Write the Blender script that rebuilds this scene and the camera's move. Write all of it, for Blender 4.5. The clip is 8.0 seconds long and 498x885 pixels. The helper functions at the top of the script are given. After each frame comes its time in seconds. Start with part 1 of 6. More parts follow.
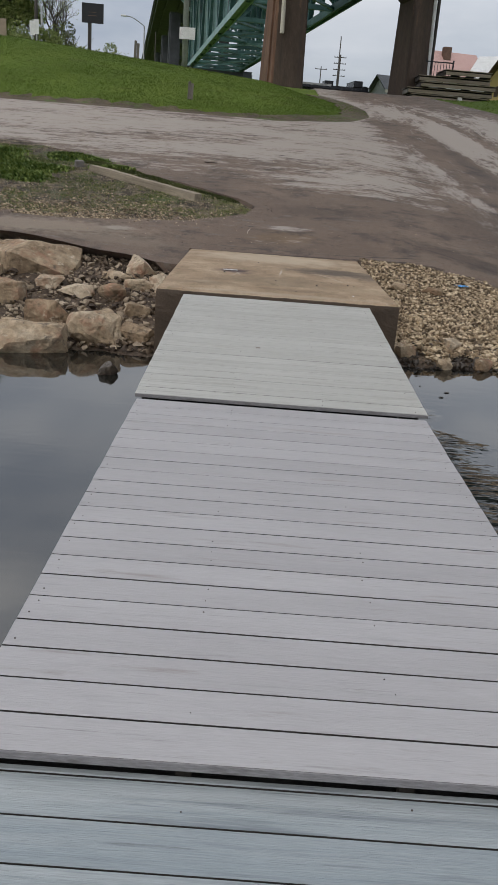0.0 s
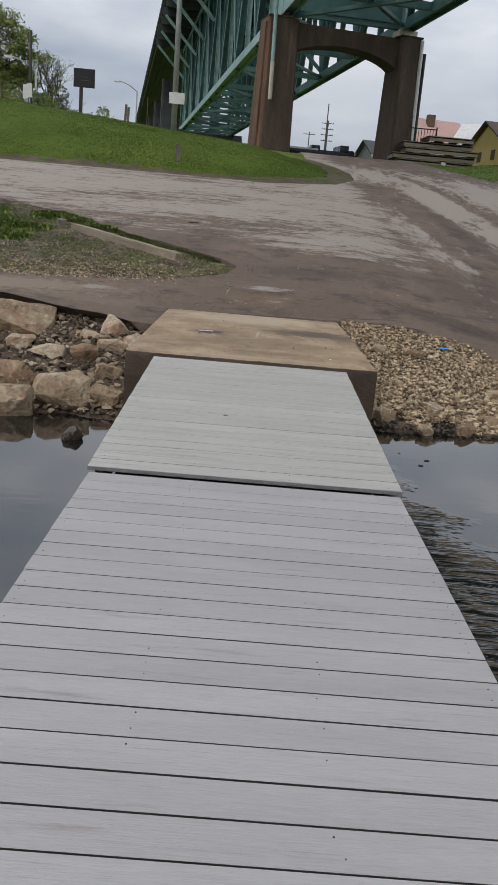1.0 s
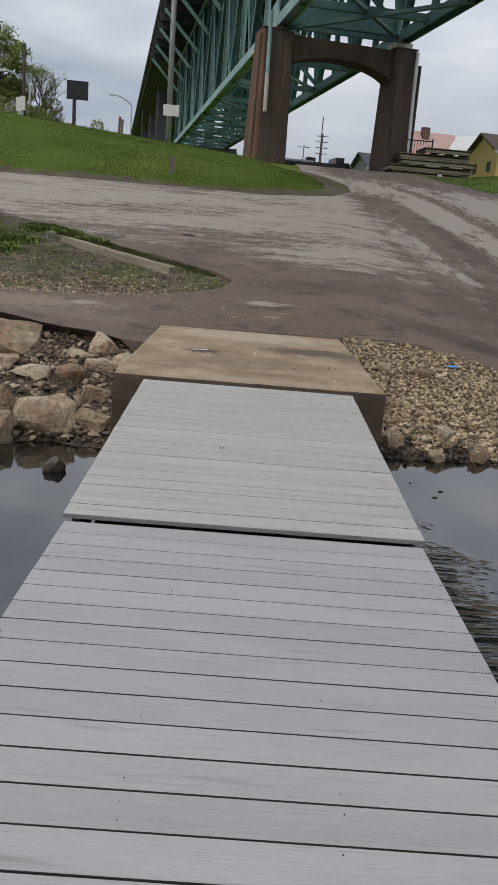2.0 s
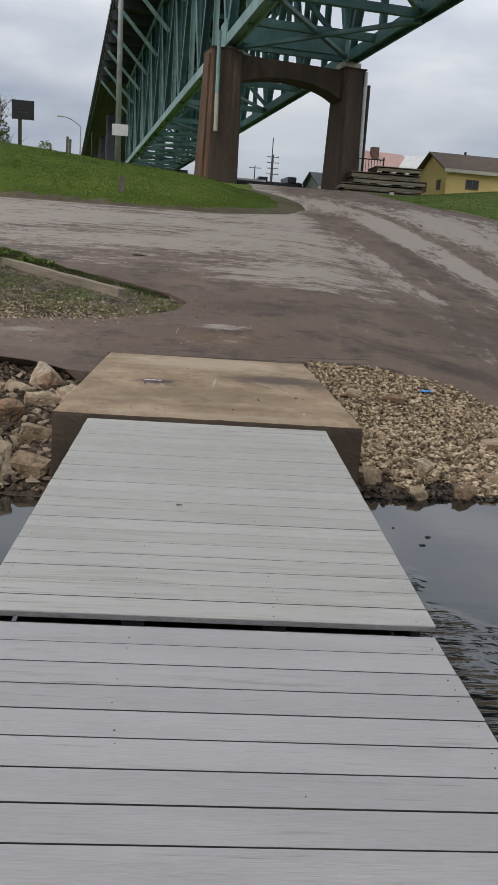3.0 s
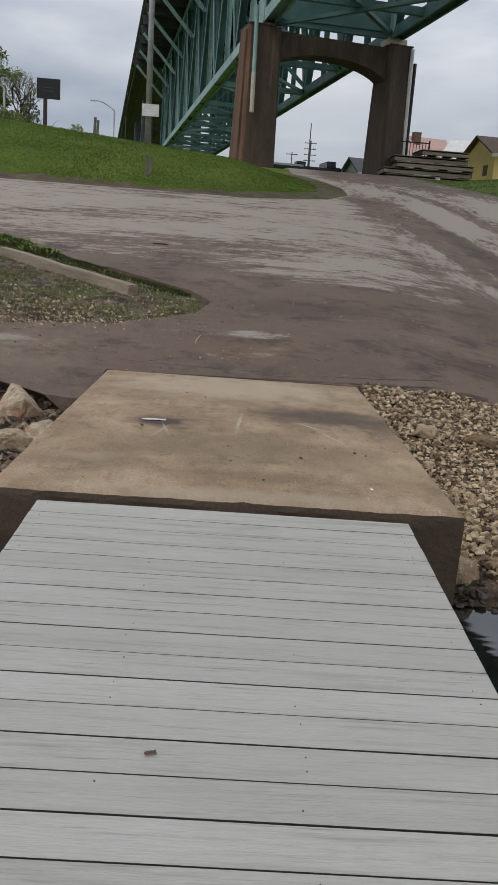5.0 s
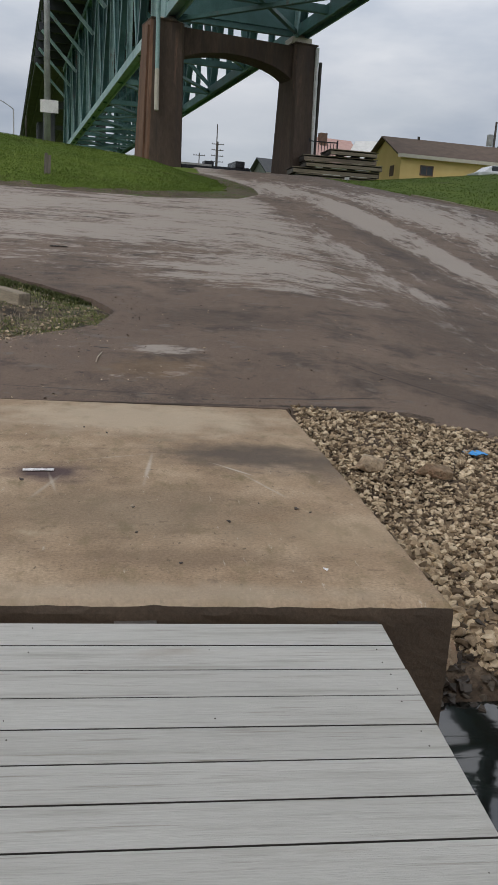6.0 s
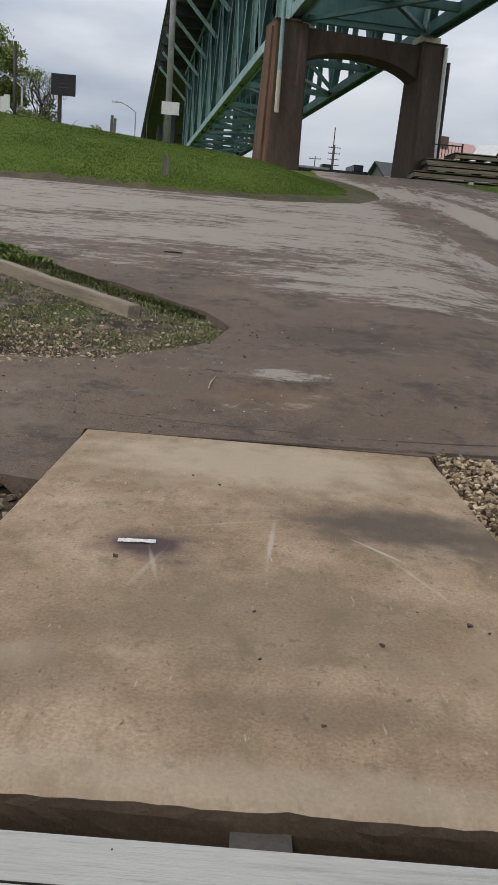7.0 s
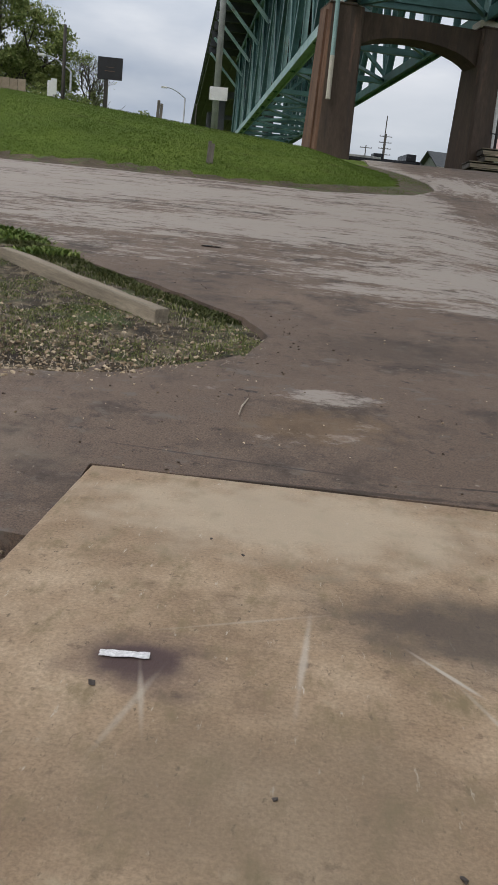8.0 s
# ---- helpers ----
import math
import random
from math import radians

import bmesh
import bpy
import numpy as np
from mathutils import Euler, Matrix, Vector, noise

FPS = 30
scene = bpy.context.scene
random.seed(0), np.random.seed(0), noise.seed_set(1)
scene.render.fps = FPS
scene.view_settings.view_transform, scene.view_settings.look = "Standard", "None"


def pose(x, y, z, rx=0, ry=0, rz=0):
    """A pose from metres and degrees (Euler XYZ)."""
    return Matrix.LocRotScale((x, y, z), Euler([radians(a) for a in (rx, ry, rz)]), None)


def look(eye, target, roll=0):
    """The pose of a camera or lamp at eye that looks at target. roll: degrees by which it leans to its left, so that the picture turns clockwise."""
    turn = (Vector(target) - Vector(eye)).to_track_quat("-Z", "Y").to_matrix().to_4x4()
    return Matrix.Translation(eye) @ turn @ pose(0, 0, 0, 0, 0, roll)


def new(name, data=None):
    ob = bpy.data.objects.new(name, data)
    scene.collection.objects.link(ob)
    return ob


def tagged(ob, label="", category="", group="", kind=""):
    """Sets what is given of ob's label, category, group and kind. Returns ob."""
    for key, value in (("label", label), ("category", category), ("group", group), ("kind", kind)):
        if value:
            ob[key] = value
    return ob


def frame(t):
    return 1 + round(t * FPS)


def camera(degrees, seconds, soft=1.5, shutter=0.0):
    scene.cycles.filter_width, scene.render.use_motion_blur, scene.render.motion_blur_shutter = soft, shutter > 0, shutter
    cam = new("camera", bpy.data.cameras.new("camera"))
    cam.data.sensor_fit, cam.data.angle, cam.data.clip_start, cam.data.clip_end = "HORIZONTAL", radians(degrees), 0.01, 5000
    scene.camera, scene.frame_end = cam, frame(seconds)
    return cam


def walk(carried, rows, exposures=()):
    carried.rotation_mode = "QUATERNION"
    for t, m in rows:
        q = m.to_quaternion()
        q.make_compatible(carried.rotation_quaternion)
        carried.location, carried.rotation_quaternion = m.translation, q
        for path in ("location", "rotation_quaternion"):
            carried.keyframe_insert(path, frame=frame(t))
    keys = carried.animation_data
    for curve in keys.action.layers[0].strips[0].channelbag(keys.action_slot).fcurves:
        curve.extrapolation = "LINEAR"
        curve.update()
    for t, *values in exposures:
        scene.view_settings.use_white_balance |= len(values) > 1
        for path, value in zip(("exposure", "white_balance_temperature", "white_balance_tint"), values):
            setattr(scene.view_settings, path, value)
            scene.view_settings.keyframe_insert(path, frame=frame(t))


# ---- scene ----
cam = camera(34.6, 8.0)
PATH = [
    (0, (-0.212, -7.828, 1.203), (-0.199, -5.94, 0.543), 4.5),
    (0.5, (0.002, -7.668, 1.224), (0.033, -5.75, 0.659), 5.2),
    (1, (-0.064, -7.465, 1.226), (-0.034, -5.536, 0.698), 5.0),
    (2.5, (-0.086, -6.473, 1.209), (-0.032, -4.53, 0.735), 4.4),
    (3, (-0.1, -6.018, 1.195), (0.038, -4.073, 0.75), 4.0),
    (3.5, (-0.151, -5.493, 1.181), (0.129, -3.564, 0.731), 3.7),
    (3.7, (-0.151, -5.314, 1.202), (0.177, -3.397, 0.735), 3.4),
    (4, (-0.073, -4.915, 1.182), (0.146, -2.988, 0.694), 3.3),
    (4.2, (-0.07, -4.702, 1.211), (0.056, -2.77, 0.712), 3.9),
    (5.3, (0.0, -3.431, 1.22), (0.057, -1.488, 0.748), 4.3),
    (5.5, (0.004, -3.216, 1.217), (0.106, -1.275, 0.747), 4.5),
    (6, (0.034, -2.635, 1.217), (0.298, -0.707, 0.757), 3.7),
    (6.5, (0.034, -2.132, 1.256), (0.179, -0.194, 0.783), 4.2),
    (7, (-0.091, -1.651, 1.288), (-0.077, 0.293, 0.817), 4.9),
    (7.5, (-0.098, -1.189, 1.34), (-0.153, 0.755, 0.874), 5.2),
    (8, (-0.082, -0.691, 1.379), (-0.167, 1.242, 0.873), 5.9),
]
walk(cam, [(t, look(eye, target, roll)) for t, eye, target, roll in PATH],
     [(0, -0.2), (3.0, -0.26), (6.0, -0.31), (7.0, -0.18), (8, -0.14)])

# ---- world and sun ----
def make_world():
    w = bpy.data.worlds.new("sky_world")
    scene.world = w
    w.use_nodes = True
    nt = w.node_tree
    nt.nodes.clear()
    out = nt.nodes.new("ShaderNodeOutputWorld")
    bg = nt.nodes.new("ShaderNodeBackground")
    sky = nt.nodes.new("ShaderNodeTexSky")
    sky.sky_type = 'NISHITA'
    sky.sun_disc = False
    sky.sun_elevation = radians(48)
    sky.sun_rotation = radians(215)
    sky.dust_density = 3.0
    gain = nt.nodes.new("ShaderNodeMix")
    gain.data_type = 'RGBA'
    gain.blend_type = 'MULTIPLY'
    gain.inputs[0].default_value = 1.0
    gain.inputs[7].default_value = (SKY_GAIN, SKY_GAIN, SKY_GAIN, 1)
    tc = nt.nodes.new("ShaderNodeTexCoord")
    mp = nt.nodes.new("ShaderNodeMapping")
    mp.inputs['Scale'].default_value = (1.0, 1.0, 3.2)
    n1 = nt.nodes.new("ShaderNodeTexNoise")
    n1.inputs['Scale'].default_value = 2.6
    n1.inputs['Detail'].default_value = 6.0
    n1.inputs['Roughness'].default_value = 0.52
    n2 = nt.nodes.new("ShaderNodeTexNoise")
    n2.inputs['Scale'].default_value = 4.5
    n2.inputs['Detail'].default_value = 5.0
    cover = nt.nodes.new("ShaderNodeMapRange")
    cover.inputs[1].default_value, cover.inputs[2].default_value = 0.36, 0.62
    cover.inputs[3].default_value, cover.inputs[4].default_value = 0.65, 1.0
    tone = nt.nodes.new("ShaderNodeValToRGB")
    e = tone.color_ramp.elements
    e[0].position, e[0].color = 0.34, CLOUD_LO
    e[1].position, e[1].color = 0.66, CLOUD_HI
    mix = nt.nodes.new("ShaderNodeMix")
    mix.data_type = 'RGBA'
    L = nt.links.new
    L(tc.outputs['Generated'], mp.inputs['Vector'])
    L(mp.outputs[0], n1.inputs['Vector'])
    L(mp.outputs[0], n2.inputs['Vector'])
    L(n1.outputs['Fac'], cover.inputs[0])
    L(n2.outputs['Fac'], tone.inputs[0])
    L(sky.outputs[0], gain.inputs[6])
    L(cover.outputs[0], mix.inputs[0])
    L(gain.outputs[2], mix.inputs[6])
    L(tone.outputs[0], mix.inputs[7])
    # an overcast sky grows brighter towards the zenith
    up = nt.nodes.new("ShaderNodeSeparateXYZ")
    L(tc.outputs['Generated'], up.inputs[0])
    lift = nt.nodes.new("ShaderNodeMapRange")
    lift.inputs[1].default_value, lift.inputs[2].default_value = 0.16, 0.5
    L(up.outputs['Z'], lift.inputs[0])
    warm = nt.nodes.new("ShaderNodeMix")
    warm.data_type = 'RGBA'
    warm.inputs[6].default_value = (1, 1, 1, 1)
    warm.inputs[7].default_value = ZENITH
    L(lift.outputs[0], warm.inputs[0])
    dome = nt.nodes.new("ShaderNodeMix")
    dome.data_type, dome.blend_type = 'RGBA', 'MULTIPLY'
    dome.inputs[0].default_value = 1.0
    L(mix.outputs[2], dome.inputs[6])
    L(warm.outputs[2], dome.inputs[7])
    L(dome.outputs[2], bg.inputs['Color'])
    bg.inputs['Strength'].default_value = SKY_STRENGTH
    L(bg.outputs[0], out.inputs['Surface'])


SKY_STRENGTH = 0.1
SKY_GAIN = 1.0
ZENITH = (2.06, 1.98, 1.86, 1)
CLOUD_LO = (4.7, 5.3, 6.4, 1)
CLOUD_HI = (7.5, 7.85, 8.5, 1)
make_world()
sun = new("sun", bpy.data.lights.new("sun", 'SUN'))
sun.data.energy = 0.5
sun.data.angle = radians(14)
sun.data.color = (1.0, 0.94, 0.87)
sun.matrix_world = look((-20, -30, 42), (0, 0, 0))


# ---- materials ----
def ramp_node(nt, stops):
    r = nt.nodes.new("ShaderNodeValToRGB")
    e = r.color_ramp.elements
    while len(e) < len(stops):
        e.new(0.5)
    for k, (p, c) in enumerate(stops):
        e[k].position = p
        e[k].color = (*c, 1)
    return r


def surface(name, stops, scale=4.0, stretch=(1, 1, 1), rough=0.8, bump=0.3, bump_scale=60.0, fine=0.25,
            metal=0.0, spec=0.5, island=0.0, vary=0.0, stains=(), stain_scale=0.7, coords='Object', rough_span=0.12,
            bump_dist=0.01, detail=6.0, bump_stretch=None):
    """A procedural surface: broad colour variation, stains, fine grain and relief."""
    m = bpy.data.materials.new(name)
    m.use_nodes = True
    nt = m.node_tree
    b = nt.nodes["Principled BSDF"]
    L = nt.links.new
    tc = nt.nodes.new("ShaderNodeTexCoord")
    src = tc.outputs[coords]
    if vary:
        own = nt.nodes.new("ShaderNodeObjectInfo")
        far = nt.nodes.new("ShaderNodeMath")
        far.operation = 'MULTIPLY'
        L(own.outputs['Random'], far.inputs[0])
        far.inputs[1].default_value = 41.0
        put = nt.nodes.new("ShaderNodeVectorMath")
        put.operation = 'ADD'
        L(src, put.inputs[0])
        L(far.outputs[0], put.inputs[1])
        src = put.outputs[0]
    mp = nt.nodes.new("ShaderNodeMapping")
    mp.inputs['Scale'].default_value = stretch
    L(src, mp.inputs['Vector'])
    n = nt.nodes.new("ShaderNodeTexNoise")
    n.inputs['Scale'].default_value = scale
    n.inputs['Detail'].default_value = detail
    n.inputs['Roughness'].default_value = 0.6
    L(mp.outputs[0], n.inputs['Vector'])
    ramp = ramp_node(nt, stops)
    fac = n.outputs['Fac']
    if island or vary:
        if island:
            rnd = nt.nodes.new("ShaderNodeNewGeometry").outputs['Random Per Island']
        else:
            rnd = nt.nodes.new("ShaderNodeObjectInfo").outputs['Random']
        ma = nt.nodes.new("ShaderNodeMath")
        ma.operation = 'MULTIPLY_ADD'
        L(rnd, ma.inputs[0])
        ma.inputs[1].default_value = island or vary
        ma.inputs[2].default_value = -(island or vary) / 2
        add = nt.nodes.new("ShaderNodeMath")
        add.operation = 'ADD'
        L(fac, add.inputs[0])
        L(ma.outputs[0], add.inputs[1])
        fac = add.outputs[0]
    L(fac, ramp.inputs[0])
    col = ramp.outputs[0]
    g = nt.nodes.new("ShaderNodeTexNoise")
    g.inputs['Scale'].default_value = bump_scale
    g.inputs['Detail'].default_value = 5.0
    g.inputs['Roughness'].default_value = 0.65
    if bump_stretch:
        mp2 = nt.nodes.new("ShaderNodeMapping")
        mp2.inputs['Scale'].default_value = bump_stretch
        L(src, mp2.inputs['Vector'])
        L(mp2.outputs[0], g.inputs['Vector'])
    else:
        L(mp.outputs[0], g.inputs['Vector'])
    if fine:
        gr = nt.nodes.new("ShaderNodeMapRange")
        gr.inputs[1].default_value, gr.inputs[2].default_value = 0.3, 0.7
        gr.inputs[3].default_value, gr.inputs[4].default_value = 1 - fine, 1 + fine
        L(g.outputs['Fac'], gr.inputs[0])
        mm = nt.nodes.new("ShaderNodeMix")
        mm.data_type, mm.blend_type = 'RGBA', 'MULTIPLY'
        mm.inputs[0].default_value = 1.0
        L(col, mm.inputs[6])
        L(gr.outputs[0], mm.inputs[7])
        col = mm.outputs[2]
    for k, (lo, hi, c, sc, st) in enumerate(stains):
        mps = nt.nodes.new("ShaderNodeMapping")
        mps.inputs['Scale'].default_value = st
        mps.inputs['Location'].default_value = (3.1 * k + 1.7, 5.3 * k, 0)
        L(src, mps.inputs['Vector'])
        s = nt.nodes.new("ShaderNodeTexNoise")
        s.inputs['Scale'].default_value = sc
        s.inputs['Detail'].default_value = 8.0
        s.inputs['Roughness'].default_value = 0.68
        L(mps.outputs[0], s.inputs['Vector'])
        sr = nt.nodes.new("ShaderNodeMapRange")
        sr.inputs[1].default_value, sr.inputs[2].default_value = lo, hi
        L(s.outputs['Fac'], sr.inputs[0])
        mm = nt.nodes.new("ShaderNodeMix")
        mm.data_type = 'RGBA'
        L(sr.outputs[0], mm.inputs[0])
        L(col, mm.inputs[6])
        mm.inputs[7].default_value = (*c, 1)
        col = mm.outputs[2]
    L(col, b.inputs['Base Color'])
    rr = nt.nodes.new("ShaderNodeMapRange")
    rr.inputs[3].default_value, rr.inputs[4].default_value = max(0.02, rough - rough_span), min(1, rough + rough_span)
    L(n.outputs['Fac'], rr.inputs[0])
    L(rr.outputs[0], b.inputs['Roughness'])
    b.inputs['Metallic'].default_value = metal
    b.inputs['Specular IOR Level'].default_value = spec
    bp = nt.nodes.new("ShaderNodeBump")
    bp.inputs['Strength'].default_value = bump
    bp.inputs['Distance'].default_value = bump_dist
    L(g.outputs['Fac'], bp.inputs['Height'])
    L(bp.outputs[0], b.inputs['Normal'])
    m["col_socket"] = 1
    return m


def spots(m, places, edge=(1.55, 0.75), ragged_scale=5.0):
    """Adds stains of a given place and size: (x, y, rx, ry, strength, colour), soft-edged and ragged, in object space."""
    nt = m.node_tree
    b = nt.nodes["Principled BSDF"]
    L = nt.links.new
    col = b.inputs['Base Color'].links[0].from_socket
    tc = nt.nodes.new("ShaderNodeTexCoord")
    nz = nt.nodes.new("ShaderNodeTexNoise")
    nz.inputs['Scale'].default_value = ragged_scale
    nz.inputs['Detail'].default_value = 6.0
    L(tc.outputs['Object'], nz.inputs['Vector'])
    for x, y, rx, ry, strength, c, turn in places:
        mp = nt.nodes.new("ShaderNodeMapping")
        mp.vector_type = 'TEXTURE'
        mp.inputs['Location'].default_value = (x, y, 0)
        mp.inputs['Rotation'].default_value = (0, 0, radians(turn))
        mp.inputs['Scale'].default_value = (rx, ry, 1000)
        L(tc.outputs['Object'], mp.inputs['Vector'])
        ln = nt.nodes.new("ShaderNodeVectorMath")
        ln.operation = 'LENGTH'
        L(mp.outputs[0], ln.inputs[0])
        ad = nt.nodes.new("ShaderNodeMath")
        ad.operation = 'MULTIPLY_ADD'
        L(nz.outputs['Fac'], ad.inputs[0])
        ad.inputs[1].default_value = 1.1
        L(ln.outputs['Value'], ad.inputs[2])
        mr = nt.nodes.new("ShaderNodeMapRange")
        mr.interpolation_type = 'SMOOTHSTEP'
        mr.inputs[1].default_value, mr.inputs[2].default_value = edge
        mr.inputs[3].default_value, mr.inputs[4].default_value = 0.0, strength
        L(ad.outputs[0], mr.inputs[0])
        mm = nt.nodes.new("ShaderNodeMix")
        mm.data_type = 'RGBA'
        L(mr.outputs[0], mm.inputs[0])
        L(col, mm.inputs[6])
        mm.inputs[7].default_value = (*c, 1)
        col = mm.outputs[2]
    L(col, b.inputs['Base Color'])
    return m


def water_material():
    m = bpy.data.materials.new("river_water")
    m.use_nodes = True
    nt = m.node_tree
    b = nt.nodes["Principled BSDF"]
    L = nt.links.new
    b.inputs['Base Color'].default_value = (0.012, 0.0125, 0.011, 1)
    b.inputs['Roughness'].default_value = 0.04
    b.inputs['IOR'].default_value = 1.8
    tc = nt.nodes.new("ShaderNodeTexCoord")
    mp = nt.nodes.new("ShaderNodeMapping")
    mp.inputs['Scale'].default_value = (1, 1.6, 1)
    mp.inputs['Rotation'].default_value = (0, 0, radians(30))
    L(tc.outputs['Object'], mp.inputs['Vector'])
    n1 = nt.nodes.new("ShaderNodeTexNoise")
    n1.inputs['Scale'].default_value = 1.1
    n1.inputs['Detail'].default_value = 3.0
    n1.inputs['Distortion'].default_value = 0.4
    n2 = nt.nodes.new("ShaderNodeTexNoise")
    n2.inputs['Scale'].default_value = 1.0
    n2.inputs['Detail'].default_value = 2.5
    n2.inputs['Distortion'].default_value = 0.5
    crest = nt.nodes.new("ShaderNodeMapping")
    crest.inputs['Rotation'].default_value = (0, 0, radians(28))
    crest.inputs['Scale'].default_value = (2.2, 10.5, 1)
    L(tc.outputs['Object'], crest.inputs['Vector'])
    # livelier ripples in the wake along the dock's edge
    sx = nt.nodes.new("ShaderNodeSeparateXYZ")
    L(tc.outputs['Object'], sx.inputs[0])
    wake = nt.nodes.new("ShaderNodeMapRange")
    wake.interpolation_type = 'SMOOTHSTEP'
    wake.inputs[1].default_value, wake.inputs[2].default_value = 1.2, 0.6
    wake.inputs[3].default_value, wake.inputs[4].default_value = 0.0, 0.42
    lean = nt.nodes.new("ShaderNodeMath")
    lean.operation = 'MULTIPLY_ADD'
    L(sx.outputs['Y'], lean.inputs[0])
    lean.inputs[1].default_value = 0.22
    L(sx.outputs['X'], lean.inputs[2])
    wob = nt.nodes.new("ShaderNodeTexNoise")
    wob.inputs['Scale'].default_value = 1.6
    wob.inputs['Detail'].default_value = 4.0
    L(tc.outputs['Object'], wob.inputs['Vector'])
    wsum = nt.nodes.new("ShaderNodeMath")
    wsum.operation = 'MULTIPLY_ADD'
    L(wob.outputs['Fac'], wsum.inputs[0])
    wsum.inputs[1].default_value = 1.3
    wsum.use_clamp = False
    shift = nt.nodes.new("ShaderNodeMath")
    shift.operation = 'SUBTRACT'
    L(lean.outputs[0], shift.inputs[0])
    shift.inputs[1].default_value = 0.65
    L(shift.outputs[0], wsum.inputs[2])
    L(wsum.outputs[0], wake.inputs[0])
    left = nt.nodes.new("ShaderNodeMath")
    left.operation = 'GREATER_THAN'
    L(sx.outputs['X'], left.inputs[0])
    left.inputs[1].default_value = 0.0
    near = nt.nodes.new("ShaderNodeMapRange")
    near.inputs[1].default_value, near.inputs[2].default_value = -0.3, -1.8
    L(sx.outputs['Y'], near.inputs[0])
    k1 = nt.nodes.new("ShaderNodeMath")
    k1.operation = 'MULTIPLY'
    L(wake.outputs[0], k1.inputs[0])
    L(left.outputs[0], k1.inputs[1])
    k1b = nt.nodes.new("ShaderNodeMath")
    k1b.operation = 'MULTIPLY'
    L(k1.outputs[0], k1b.inputs[0])
    L(near.outputs[0], k1b.inputs[1])
    k2 = nt.nodes.new("ShaderNodeMath")
    k2.operation = 'ADD'
    L(k1b.outputs[0], k2.inputs[0])
    k2.inputs[1].default_value = 0.002
    k3 = nt.nodes.new("ShaderNodeMath")
    k3.operation = 'MULTIPLY'
    L(k2.outputs[0], k3.inputs[0])
    L(n2.outputs['Fac'], k3.inputs[1])
    k4 = nt.nodes.new("ShaderNodeMath")
    k4.operation = 'MULTIPLY_ADD'
    L(n1.outputs['Fac'], k4.inputs[0])
    k4.inputs[1].default_value = 0.012
    L(k3.outputs[0], k4.inputs[2])
    L(mp.outputs[0], n1.inputs['Vector'])
    L(crest.outputs[0], n2.inputs['Vector'])
    bp = nt.nodes.new("ShaderNodeBump")
    bp.inputs['Strength'].default_value = 0.35
    bp.inputs['Distance'].default_value = 0.5
    L(k4.outputs[0], bp.inputs['Height'])
    L(bp.outputs[0], b.inputs['Normal'])
    return m


M_WATER = water_material()
M_ASPHALT = surface("asphalt", [(0.3, (0.125, 0.087, 0.064)), (0.7, (0.2, 0.145, 0.109))], scale=0.6, rough=0.85, bump=0.6,
                    bump_scale=90, fine=0.45,
                    stains=[(0.50, 0.66, (0.072, 0.054, 0.043), 1.6, (0.9, 1.0, 1)),
                            (0.56, 0.66, (0.17, 0.14, 0.118), 5.5, (0.8, 1.2, 1)), (0.60, 0.70, (0.045, 0.036, 0.031), 9.0, (0.8, 1.1, 1)), (0.63, 0.68, (0.22, 0.18, 0.145), 22.0, (1, 1, 1)),
                            (0.68, 0.71, (0.30, 0.25, 0.20), 9.0, (0.7, 1.5, 1)), (0.66, 0.69, (0.028, 0.021, 0.017), 34.0, (1, 1, 1))])


# where tyres and floods have left more silt: x, y, half width, half length, turn, how much
SILT_STREAKS = [(5.35, 25.5, 0.85, 6.5, 8, 0.125), (6.35, 18.5, 0.85, 5.5, 7, 0.135), (6.75, 13.2, 0.55, 4.2, -3, 0.115), (9.3, 21.5, 1.9, 7.5, 4, 0.095),
                (4.05, 13.2, 0.5, 6.5, 1, 0.083), (7.6, 26.5, 1.2, 6.5, 8, 0.075), (1.5, 9.6, 2.0, 1.3, 8, 0.095), (3.9, 27.5, 0.8, 4.0, 4, 0.11),
                (0.25, 5.12, 0.36, 0.2, 0, 0.13), (0.1, 4.42, 0.65, 0.2, 24, 0.125), (3.55, 5.75, 0.4, 0.25, -30, 0.08), (3.1, 8.4, 0.5, 0.35, 0, 0.09), (7.4, 9.5, 0.5, 2.5, -20, 0.08)]


